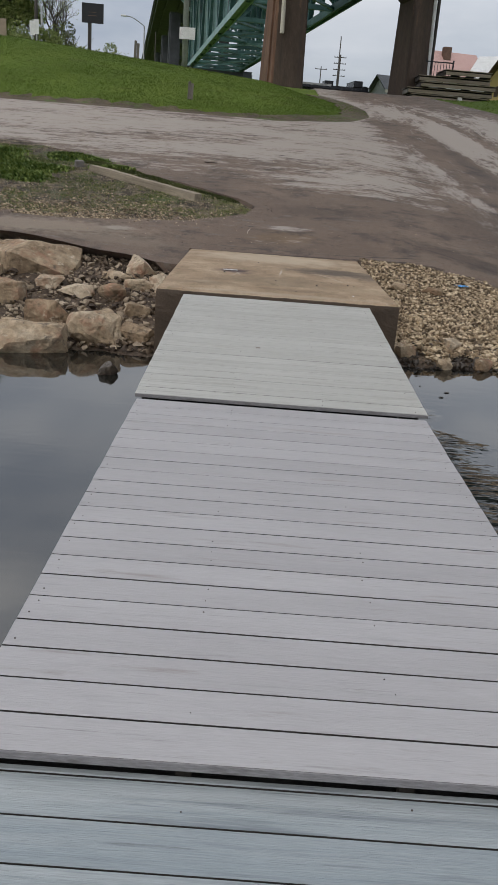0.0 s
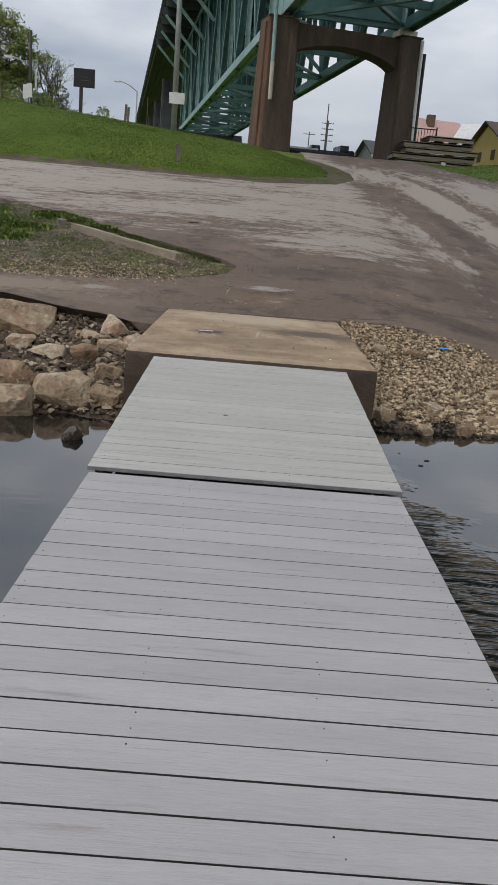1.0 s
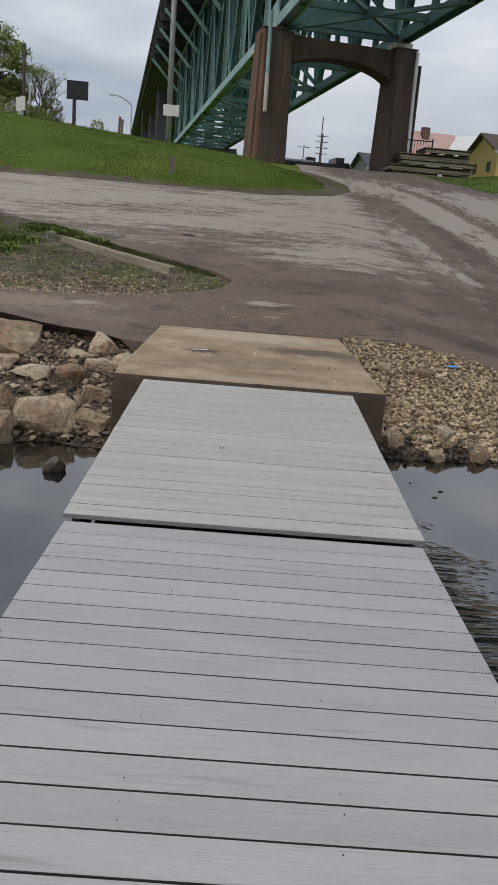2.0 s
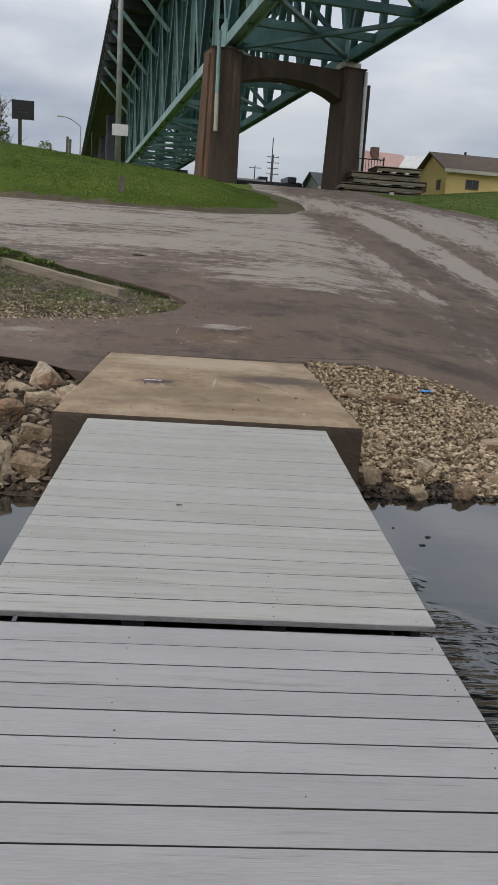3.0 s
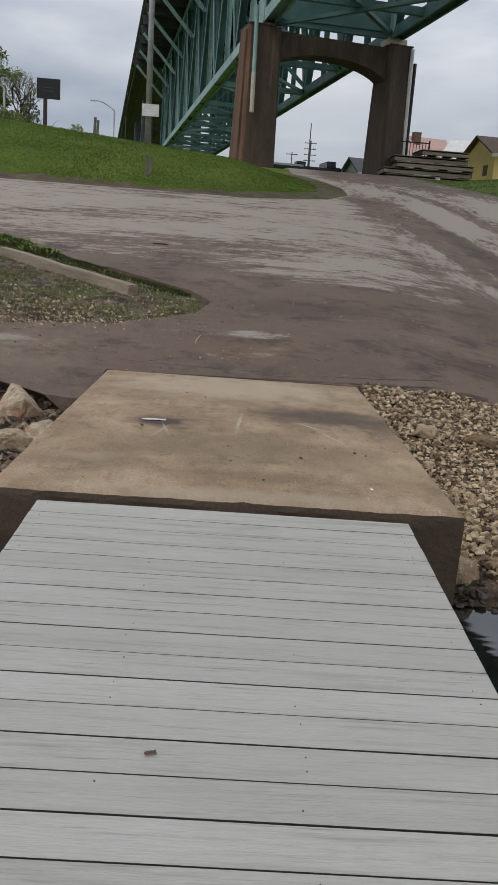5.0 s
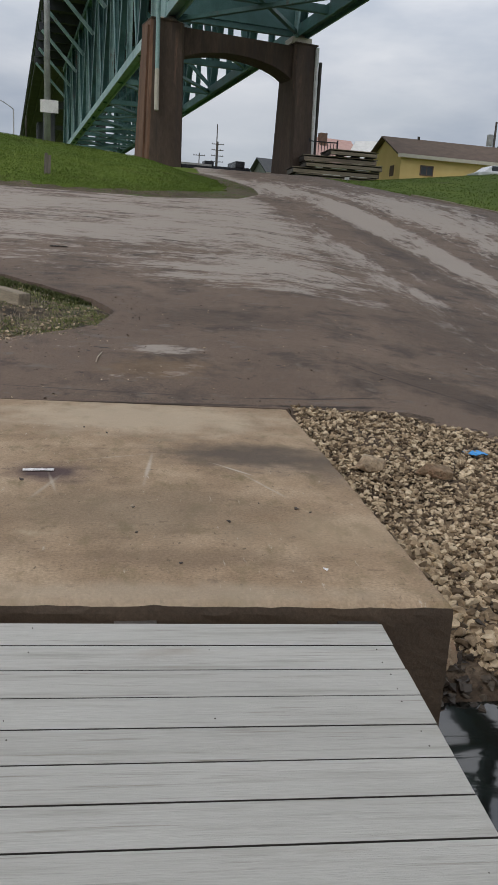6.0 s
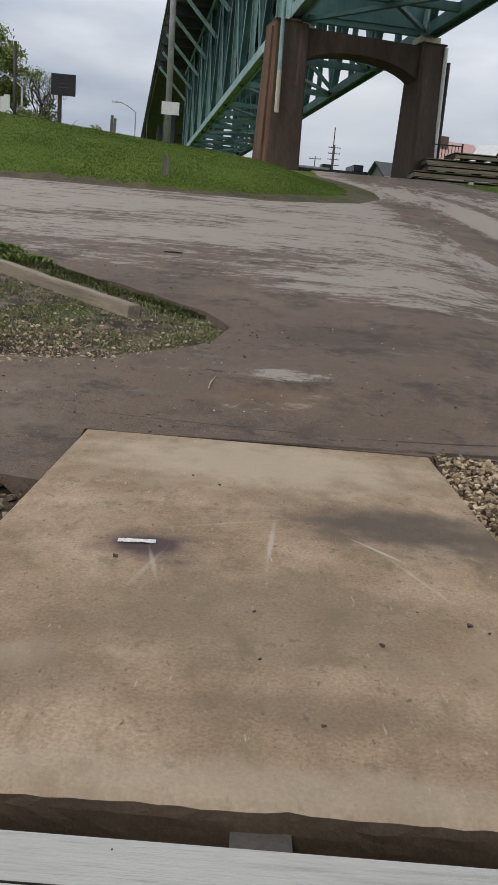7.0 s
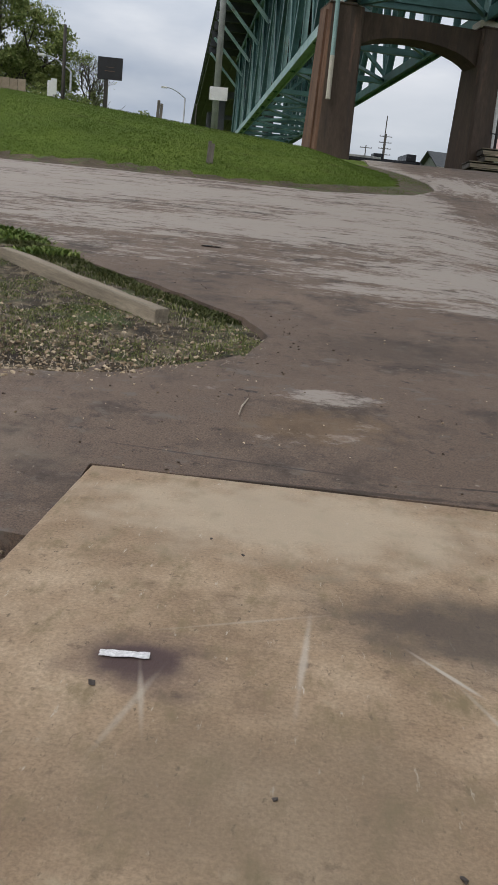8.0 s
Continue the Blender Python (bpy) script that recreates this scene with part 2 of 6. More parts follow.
def dried_silt(m):
    """Pale dried silt on the upper road: ragged streaks along the traffic, thick beyond the turn and thin near the water."""
    nt = m.node_tree
    b = nt.nodes["Principled BSDF"]
    L = nt.links.new
    col = b.inputs['Base Color'].links[0].from_socket
    tc = nt.nodes.new("ShaderNodeTexCoord")
    sx = nt.nodes.new("ShaderNodeSeparateXYZ")
    L(tc.outputs['Object'], sx.inputs[0])
    total = None
    turn_mix = nt.nodes.new("ShaderNodeMapRange")
    turn_mix.interpolation_type = 'SMOOTHSTEP'
    turn_mix.inputs[1].default_value, turn_mix.inputs[2].default_value = 2.9, 4.6
    L(sx.outputs['X'], turn_mix.inputs[0])
    for scale, turn, weight in (((0.17, 0.5), -4, 0.25), ((0.8, 2.1), -7, 0.27), ((2.7, 6.2), -4, 0.24), ((9.0, 15.0), 0, 0.15), ((40.0, 56.0), 0, 0.09)):
        pair = []
        for k in (0, 1):
            mp = nt.nodes.new("ShaderNodeMapping")
            mp.inputs['Scale'].default_value = (*scale, scale[1]) if k == 0 else (scale[1] * 0.8, scale[0] * 0.42, scale[1])
            mp.inputs['Rotation'].default_value = (0, 0, radians(turn if k == 0 else 5))
            L(tc.outputs['Object'], mp.inputs['Vector'])
            n = nt.nodes.new("ShaderNodeTexNoise")
            n.inputs['Scale'].default_value = 1.0
            n.inputs['Detail'].default_value = 7.0
            n.inputs['Roughness'].default_value = 0.68
            n.inputs['Distortion'].default_value = 0.35
            L(mp.outputs[0], n.inputs['Vector'])
            pair.append(n.outputs['Fac'])
        mx = nt.nodes.new("ShaderNodeMix")
        L(turn_mix.outputs[0], mx.inputs[0])
        L(pair[0], mx.inputs[2])
        L(pair[1], mx.inputs[3])
        ma = nt.nodes.new("ShaderNodeMath")
        ma.operation = 'MULTIPLY_ADD'
        L(mx.outputs[0], ma.inputs[0])
        ma.inputs[1].default_value = weight
        if total is None:
            ma.inputs[2].default_value = 0.0
        else:
            L(total, ma.inputs[2])
        total = ma.outputs[0]
    band = nt.nodes.new("ShaderNodeMapRange")
    band.interpolation_type = 'SMOOTHSTEP'
    band.inputs[1].default_value, band.inputs[2].default_value = 7.6, 14.0
    band.inputs[3].default_value, band.inputs[4].default_value = -0.15, 0.035
    bend = nt.nodes.new("ShaderNodeMath")
    bend.operation = 'MULTIPLY_ADD'
    L(sx.outputs['X'], bend.inputs[0])
    bend.inputs[1].default_value = 0.12
    L(sx.outputs['Y'], bend.inputs[2])
    L(bend.outputs[0], band.inputs[0])
    lane = nt.nodes.new("ShaderNodeMapRange")
    lane.interpolation_type = 'SMOOTHSTEP'
    lane.inputs[1].default_value, lane.inputs[2].default_value = 2.7, 4.1
    lane.inputs[4].default_value = 1.0
    L(sx.outputs['X'], lane.inputs[0])
    both = nt.nodes.new("ShaderNodeMix")
    L(lane.outputs[0], both.inputs[0])
    L(band.outputs[0], both.inputs[2])
    both.inputs[3].default_value = -0.09
    livelier = nt.nodes.new("ShaderNodeMath")
    livelier.operation = 'MULTIPLY_ADD'
    L(total, livelier.inputs[0])
    livelier.inputs[1].default_value, livelier.inputs[2].default_value = 1.5, -0.245
    ad = nt.nodes.new("ShaderNodeMath")
    ad.operation = 'ADD'
    L(livelier.outputs[0], ad.inputs[0])
    L(both.outputs[0], ad.inputs[1])
    for x, y, rx, ry, turn, amount in SILT_STREAKS:
        mp = nt.nodes.new("ShaderNodeMapping")
        mp.vector_type = 'TEXTURE'
        mp.inputs['Location'].default_value = (x, y, 0)
        mp.inputs['Rotation'].default_value = (0, 0, radians(turn))
        mp.inputs['Scale'].default_value = (rx, ry, 1000)
        L(tc.outputs['Object'], mp.inputs['Vector'])
        ln = nt.nodes.new("ShaderNodeVectorMath")
        ln.operation = 'LENGTH'
        L(mp.outputs[0], ln.inputs[0])
        fall = nt.nodes.new("ShaderNodeMapRange")
        fall.interpolation_type = 'SMOOTHSTEP'
        fall.inputs[1].default_value, fall.inputs[2].default_value = 1.35, 0.5
        fall.inputs[4].default_value = amount
        L(ln.outputs['Value'], fall.inputs[0])
        more = nt.nodes.new("ShaderNodeMath")
        more.operation = 'ADD'
        L(ad.outputs[0], more.inputs[0])
        L(fall.outputs[0], more.inputs[1])
        ad = more
    mr = nt.nodes.new("ShaderNodeMapRange")
    mr.inputs[1].default_value, mr.inputs[2].default_value = 0.455, 0.525
    mr.inputs[4].default_value = 0.85
    L(ad.outputs[0], mr.inputs[0])
    mm = nt.nodes.new("ShaderNodeMix")
    mm.data_type = 'RGBA'
    L(mr.outputs[0], mm.inputs[0])
    L(col, mm.inputs[6])
    mm.inputs[7].default_value = (0.40, 0.35, 0.305, 1)
    L(mm.outputs[2], b.inputs['Base Color'])


dried_silt(M_ASPHALT)
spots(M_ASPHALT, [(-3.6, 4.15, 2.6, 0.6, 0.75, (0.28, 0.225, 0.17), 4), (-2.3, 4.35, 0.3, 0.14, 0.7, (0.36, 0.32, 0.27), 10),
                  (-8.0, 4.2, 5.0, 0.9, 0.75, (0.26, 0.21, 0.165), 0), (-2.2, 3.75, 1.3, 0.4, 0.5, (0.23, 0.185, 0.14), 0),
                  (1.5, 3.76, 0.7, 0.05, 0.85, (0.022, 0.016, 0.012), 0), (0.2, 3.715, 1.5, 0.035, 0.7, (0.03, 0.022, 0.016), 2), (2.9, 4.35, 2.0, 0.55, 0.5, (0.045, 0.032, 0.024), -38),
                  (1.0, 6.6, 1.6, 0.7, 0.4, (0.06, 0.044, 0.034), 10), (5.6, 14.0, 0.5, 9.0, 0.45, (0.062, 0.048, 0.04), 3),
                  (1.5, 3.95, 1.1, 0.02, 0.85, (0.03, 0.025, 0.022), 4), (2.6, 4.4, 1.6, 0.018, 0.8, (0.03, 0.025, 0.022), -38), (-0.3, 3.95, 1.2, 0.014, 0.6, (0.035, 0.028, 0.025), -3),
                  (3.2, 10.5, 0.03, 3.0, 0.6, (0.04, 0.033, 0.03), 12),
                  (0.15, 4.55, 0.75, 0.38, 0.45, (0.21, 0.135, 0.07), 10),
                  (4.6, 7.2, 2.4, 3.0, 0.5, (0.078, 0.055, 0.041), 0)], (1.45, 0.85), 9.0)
M_CONC = surface("abutment_concrete", [(0.3, (0.255, 0.17, 0.10)), (0.5, (0.38, 0.27, 0.172)), (0.72, (0.52, 0.395, 0.27))], scale=1.7,
                 rough=0.85, bump=0.4, bump_scale=70, fine=0.27,
                 stains=[(0.54, 0.76, (0.19, 0.13, 0.08), 2.2, (1, 1, 1)), (0.58, 0.70, (0.20, 0.14, 0.09), 11.0, (1, 1, 1)), (0.62, 0.76, (0.50, 0.40, 0.27), 3.4, (1, 1, 1)),
                         (0.52, 0.70, (0.23, 0.175, 0.095), 4.5, (1.6, 0.8, 1)), (0.60, 0.68, (0.155, 0.115, 0.075), 24.0, (1.4, 0.7, 1)), (0.63, 0.70, (0.56, 0.49, 0.39), 15.0, (2.2, 0.5, 1))])
spots(M_CONC, [(0.0, 1.0, 0.95, 0.6, 0.5, (0.19, 0.145, 0.095), 0), (-0.75, 0.5, 0.5, 0.22, 0.5, (0.16, 0.11, 0.07), 0), (0.2, 0.42, 0.7, 0.16, 0.5, (0.16, 0.11, 0.068), 0), (0.72, 2.1, 0.85, 0.46, 0.85, (0.085, 0.066, 0.054), -8), (1.1, 1.9, 0.22, 0.6, 0.6, (0.12, 0.09, 0.066), 0), (-0.46, 1.63, 0.33, 0.26, 0.95, (0.075, 0.045, 0.046), 0),
               (0.0, 3.15, 1.5, 0.8, 0.75, (0.52, 0.425, 0.31), 0), (0.0, 0.06, 1.4, 0.16, 0.55, (0.47, 0.385, 0.285), 0), (-0.75, 0.62, 0.22, 0.14, 0.35, (0.48, 0.40, 0.29), 10), (0.9, 0.75, 0.5, 0.4, 0.35, (0.46, 0.36, 0.24), 0), (0.69, 1.48, 0.016, 0.30, 0.45, (0.56, 0.5, 0.42), 23), (0.56, 1.78, 0.015, 0.2, 0.8, (0.56, 0.5, 0.42), 40), (-0.15, 1.98, 0.4, 0.012, 0.35, (0.54, 0.47, 0.38), 24), (-0.42, 1.42, 0.015, 0.22, 0.5, (0.54, 0.47, 0.38), 12),
               (0.07, 1.75, 0.02, 0.42, 0.7, (0.55, 0.48, 0.4), -4), (-0.45, 1.35, 0.02, 0.3, 0.4, (0.5, 0.44, 0.36), -14)])
# abutment sides: wet staining and the faces' shade together in one dark brown
M_WET_SHADED = surface("wet_shaded_concrete_side", [(0.3, (0.052, 0.034, 0.021)), (0.7, (0.115, 0.08, 0.052))], scale=2, rough=0.6, bump=0.4)
M_DECK = surface("painted_deck_board", [(0.25, (0.405, 0.39, 0.396)), (0.75, (0.49, 0.474, 0.48))], scale=2.2, stretch=(0.5, 3, 1),
                 rough=0.55, bump=0.5, bump_scale=30, bump_stretch=(0.45, 7, 7), fine=0.08, vary=0.3, bump_dist=0.005,
                 stains=[(0.63, 0.80, (0.30, 0.262, 0.25), 2.2, (0.5, 2.4, 1)), (0.60, 0.72, (0.33, 0.29, 0.28), 6.0, (0.3, 3.0, 1)), (0.60, 0.75, (0.34, 0.33, 0.335), 16.0, (0.10, 2.2, 1)), (0.60, 0.70, (0.29, 0.275, 0.275), 34.0, (0.07, 2.4, 1))])
M_DECK_RAMP = surface("painted_ramp_board", [(0.25, (0.44, 0.432, 0.40)), (0.75, (0.53, 0.522, 0.488))], scale=2.2, stretch=(0.5, 3, 1),
                      rough=0.55, bump=0.6, bump_scale=30, bump_stretch=(0.45, 7, 7), fine=0.09, vary=0.3, bump_dist=0.005,
                      stains=[(0.62, 0.8, (0.345, 0.305, 0.26), 2.0, (0.5, 2.0, 1)), (0.52, 0.72, (0.335, 0.322, 0.288), 15.0, (0.10, 2.2, 1)), (0.58, 0.70, (0.275, 0.255, 0.22), 32.0, (0.07, 2.4, 1))])
M_DECK_OLD = surface("weathered_deck_board", [(0.25, (0.29, 0.335, 0.36)), (0.75, (0.44, 0.47, 0.475))], scale=3, stretch=(0.3, 5, 1),
                     rough=0.65, bump=0.6, bump_scale=30, bump_stretch=(0.4, 9, 9), fine=0.14, vary=0.2, bump_dist=0.005,
                     stains=[(0.6, 0.78, (0.52, 0.52, 0.42), 2.0, (0.4, 3, 1)), (0.52, 0.68, (0.21, 0.24, 0.26), 11.0, (0.12, 2.6, 1)), (0.6, 0.72, (0.15, 0.165, 0.17), 26.0, (0.08, 2.4, 1))])
# front edges and rims: deck paint with their shade put into the colour, plus stains
M_EDGE_SHADE = surface("shaded_board_edge", [(0.25, (0.20, 0.19, 0.195)), (0.75, (0.31, 0.30, 0.305))], scale=4, stretch=(0.5, 3, 3), rough=0.75, bump=0.5,
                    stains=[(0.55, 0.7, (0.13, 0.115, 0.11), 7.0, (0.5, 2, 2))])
# unpainted board sides, near black: the gaps' shade is put into the colour
M_EDGE = surface("bare_gap_shade_edge", [(0.3, (0.025, 0.022, 0.02)), (0.7, (0.055, 0.05, 0.045))], scale=3, stretch=(0.5, 3, 3), rough=0.85)
M_NAIL = surface("rusty_nail", [(0.3, (0.05, 0.04, 0.035)), (0.7, (0.09, 0.07, 0.06))], rough=0.6)
M_JOIST = surface("wet_timber", [(0.3, (0.03, 0.026, 0.022)), (0.7, (0.06, 0.05, 0.04))], rough=0.7)
M_GRASS = surface("mown_grass", [(0.25, (0.075, 0.11, 0.018)), (0.5, (0.115, 0.17, 0.027)), (0.75, (0.165, 0.215, 0.042))], scale=0.35, rough=0.95,
                  bump=0.8, bump_scale=22, fine=0.3, bump_dist=0.05, spec=0.15,
                  stains=[(0.62, 0.75, (0.13, 0.125, 0.055), 0.5, (1, 1, 1))])
M_BLADE = surface("grass_blade", [(0.2, (0.068, 0.11, 0.018)), (0.55, (0.115, 0.175, 0.028)), (0.85, (0.19, 0.235, 0.055))], scale=0.5, stretch=(0.6, 1.6, 1), rough=0.8, bump=0,
                  fine=0, island=0.26, spec=0.2, stains=[(0.54, 0.70, (0.115, 0.115, 0.04), 0.8, (0.6, 1.6, 1)), (0.56, 0.68, (0.05, 0.085, 0.016), 1.6, (0.5, 1.5, 1))])
M_DIRT = surface("shore_dirt", [(0.25, (0.045, 0.03, 0.02)), (0.55, (0.10, 0.07, 0.047)), (0.8, (0.20, 0.15, 0.105))], scale=5, rough=0.95, bump=1.0,
                 bump_scale=28, fine=0.5, bump_dist=0.03)
M_ISLAND = surface("weedy_gravel", [(0.34, (0.02, 0.014, 0.009)), (0.5, (0.075, 0.056, 0.034)), (0.68, (0.25, 0.2, 0.13))], scale=6, rough=0.95, bump=1.0,
                   bump_scale=40, fine=0.5, bump_dist=0.03, stains=[(0.52, 0.66, (0.075, 0.11, 0.03), 1.5, (1, 1, 1))])
M_VERGE = surface("verge_dirt", [(0.25, (0.062, 0.046, 0.03)), (0.55, (0.115, 0.086, 0.055)), (0.8, (0.18, 0.14, 0.09))], scale=1.5, rough=0.95, bump=0.8, bump_scale=20, fine=0.4, bump_dist=0.04, stains=[(0.54, 0.62, (0.085, 0.12, 0.03), 1.8, (1, 1, 1)), (0.6, 0.7, (0.03, 0.024, 0.018), 6.0, (1, 1, 1))])
M_STONE = surface("limestone", [(0.25, (0.20, 0.135, 0.08)), (0.5, (0.40, 0.30, 0.195)), (0.8, (0.60, 0.50, 0.37))], scale=3.0, rough=0.9, bump=0.9,
                  bump_scale=16, fine=0.32, vary=0.5, bump_dist=0.045,
                  stains=[(0.52, 0.68, (0.36, 0.20, 0.125), 3.2, (1, 1, 1)), (0.58, 0.70, (0.10, 0.08, 0.065), 5.0, (1, 1, 1)), (0.6, 0.7, (0.66, 0.57, 0.44), 7.0, (1, 1, 1))])
M_GRAVEL = surface("crushed_limestone", [(0.15, (0.10, 0.068, 0.04)), (0.5, (0.36, 0.268, 0.168)), (0.85, (0.66, 0.535, 0.37))], scale=9, rough=0.9, bump=0.4,
                   bump_scale=40, fine=0.25, island=0.75)
M_RUBBLE = surface("dirty_rubble", [(0.15, (0.06, 0.042, 0.03)), (0.5, (0.19, 0.14, 0.095)), (0.85, (0.42, 0.34, 0.245))], scale=9, rough=0.9, bump=0.4, bump_scale=40, fine=0.25, island=0.75)
M_WETSTONE = surface("wet_brown_stone", [(0.2, (0.025, 0.018, 0.013)), (0.5, (0.06, 0.045, 0.033)), (0.8, (0.11, 0.085, 0.06))], scale=9, rough=0.45, bump=0.4, bump_scale=40, island=0.5)
M_PIER = surface("stained_pier_concrete", [(0.25, (0.05, 0.034, 0.025)), (0.55, (0.092, 0.065, 0.048)), (0.8, (0.14, 0.102, 0.077))], scale=0.8, stretch=(1, 1, 0.25),
                 rough=0.9, bump=0.4, bump_scale=10, fine=0.2,
                 stains=[(0.52, 0.68, (0.055, 0.042, 0.036), 1.1, (1.6, 1.6, 0.12)), (0.6, 0.72, (0.20, 0.12, 0.08), 1.0, (1.4, 1.4, 0.2))])
M_RUST_PIER = surface("rust_stained_concrete", [(0.25, (0.085, 0.045, 0.028)), (0.55, (0.165, 0.09, 0.056)), (0.8, (0.25, 0.15, 0.10))], scale=1.6, stretch=(1.4, 1.4, 0.2),
                      rough=0.9, bump=0.4, bump_scale=10, fine=0.2, stains=[(0.55, 0.68, (0.06, 0.038, 0.028), 1.3, (2.0, 2.0, 0.12))])
M_TEAL = surface("green_bridge_paint", [(0.25, (0.035, 0.085, 0.084)), (0.6, (0.085, 0.19, 0.186)), (0.85, (0.19, 0.32, 0.315))], scale=0.6, rough=0.5, bump=0.15,
                 bump_scale=14, fine=0.12, vary=0.35,
                 stains=[(0.62, 0.74, (0.12, 0.07, 0.045), 0.9, (1, 1, 0.4))])
# paler than M_TEAL: upstream lower chord, odd verticals and knee braces, gussets, pipe
M_TEAL_PALE = surface("pale_bridge_paint", [(0.25, (0.17, 0.29, 0.285)), (0.6, (0.30, 0.45, 0.44)), (0.85, (0.46, 0.56, 0.545))], scale=0.8, rough=0.6, bump=0.15,
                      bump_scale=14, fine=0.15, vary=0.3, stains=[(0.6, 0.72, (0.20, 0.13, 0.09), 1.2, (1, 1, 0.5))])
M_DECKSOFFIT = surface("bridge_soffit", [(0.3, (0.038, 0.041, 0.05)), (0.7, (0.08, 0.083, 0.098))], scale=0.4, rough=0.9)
M_GALV = surface("galvanised_steel", [(0.3, (0.30, 0.31, 0.31)), (0.7, (0.45, 0.46, 0.46))], scale=3, rough=0.5, metal=0.3)
M_WHITE = surface("white_metal", [(0.3, (0.62, 0.62, 0.60)), (0.7, (0.76, 0.76, 0.74))], scale=3, rough=0.5)
M_BLACK = surface("dark_board", [(0.3, (0.012, 0.013, 0.015)), (0.7, (0.025, 0.026, 0.03))], scale=3, rough=0.7)
M_WOODPOLE = surface("weathered_wood", [(0.3, (0.11, 0.095, 0.08)), (0.7, (0.22, 0.195, 0.165))], scale=2, stretch=(4, 4, 0.6), rough=0.85, bump=0.6, bump_scale=20)
M_TIMBER = surface("grey_timber", [(0.25, (0.17, 0.14, 0.10)), (0.6, (0.33, 0.275, 0.2)), (0.85, (0.45, 0.385, 0.29))], scale=3, stretch=(0.5, 6, 6), rough=0.85, bump=0.6, bump_scale=25, fine=0.2)
M_OLDDOCK = surface("old_dock_timber", [(0.25, (0.05, 0.042, 0.036)), (0.6, (0.13, 0.115, 0.10)), (0.85, (0.26, 0.24, 0.22))], scale=1.2, rough=0.85, bump=0.5, vary=0.5)
M_YELLOW = surface("yellow_siding", [(0.3, (0.80, 0.57, 0.22)), (0.7, (0.87, 0.64, 0.27))], scale=0.8, rough=0.7, bump=0.2, fine=0.05)
M_SHINGLE = surface("brown_shingle", [(0.3, (0.085, 0.058, 0.042)), (0.7, (0.14, 0.10, 0.075))], scale=2, rough=0.9, bump=0.5, bump_scale=12)
M_TRIM = surface("cream_trim", [(0.3, (0.50, 0.46, 0.38)), (0.7, (0.60, 0.56, 0.47))], rough=0.6)
M_BROWN = surface("brown_door_paint", [(0.3, (0.10, 0.055, 0.035)), (0.7, (0.15, 0.085, 0.055))], rough=0.6)
M_GLASS = surface("dark_window_glass", [(0.3, (0.03, 0.035, 0.04)), (0.7, (0.05, 0.055, 0.06))], rough=0.12, bump=0, fine=0)
M_PINK = surface("pale_red_roof", [(0.3, (0.42, 0.25, 0.22)), (0.7, (0.52, 0.35, 0.31))], rough=0.8)
M_GREENWALL = surface("grey_green_siding", [(0.3, (0.17, 0.21, 0.19)), (0.7, (0.23, 0.27, 0.25))], rough=0.8)
M_SLATE = surface("grey_shingle", [(0.3, (0.10, 0.105, 0.11)), (0.7, (0.16, 0.165, 0.17))], rough=0.9)
M_BARK = surface("bark", [(0.3, (0.045, 0.038, 0.03)), (0.7, (0.09, 0.075, 0.06))], rough=0.95, bump=0.6)
M_LEAF = surface("spring_leaves", [(0.2, (0.10, 0.135, 0.038)), (0.55, (0.195, 0.24, 0.07)), (0.85, (0.32, 0.345, 0.12))], scale=0.4, rough=0.8, bump=0, fine=0, island=0.6, spec=0.2)
M_LEAF_DARK = surface("evergreen_leaves", [(0.2, (0.045, 0.06, 0.02)), (0.6, (0.09, 0.105, 0.035)), (0.85, (0.16, 0.155, 0.06))], scale=0.4, rough=0.8, bump=0, fine=0, island=0.6, spec=0.2)
M_WEED = surface("weed_leaves", [(0.2, (0.06, 0.08, 0.025)), (0.55, (0.16, 0.185, 0.06)), (0.85, (0.33, 0.34, 0.135))], scale=1, rough=0.7, bump=0, fine=0, island=0.6, spec=0.25)
M_LEAFY = surface("leafy_weeds", [(0.2, (0.05, 0.085, 0.018)), (0.55, (0.13, 0.195, 0.04)), (0.85, (0.28, 0.33, 0.09))], scale=1, rough=0.7, bump=0, fine=0, island=0.6, spec=0.25)
M_PAPER = surface("white_paper", [(0.3, (0.70, 0.69, 0.69)), (0.7, (0.85, 0.84, 0.84))], rough=0.7)
M_BLUE = surface("blue_plastic", [(0.3, (0.05, 0.30, 0.75)), (0.7, (0.10, 0.42, 0.85))], rough=0.5)
M_TWIG = surface("pale_twig", [(0.3, (0.35, 0.29, 0.22)), (0.7, (0.50, 0.43, 0.34))], rough=0.8)
M_FENCE = surface("tan_fence", [(0.3, (0.24, 0.185, 0.135)), (0.7, (0.32, 0.255, 0.195))], rough=0.85, vary=0.3)
M_CARBLACK = surface("black_car_paint", [(0.3, (0.012, 0.012, 0.014)), (0.7, (0.02, 0.02, 0.024))], rough=0.25, bump=0, fine=0)
M_CARWHITE = surface("white_car_paint", [(0.3, (0.70, 0.71, 0.72)), (0.7, (0.76, 0.77, 0.78))], rough=0.25, bump=0, fine=0)
M_TYRE = surface("tyre_rubber", [(0.3, (0.015, 0.015, 0.015)), (0.7, (0.03, 0.03, 0.03))], rough=0.9)
M_DIST = surface("far_hill_woods", [(0.3, (0.06, 0.085, 0.04)), (0.7, (0.12, 0.14, 0.07))], scale=0.08, rough=1.0, bump=0.5, bump_scale=0.6)


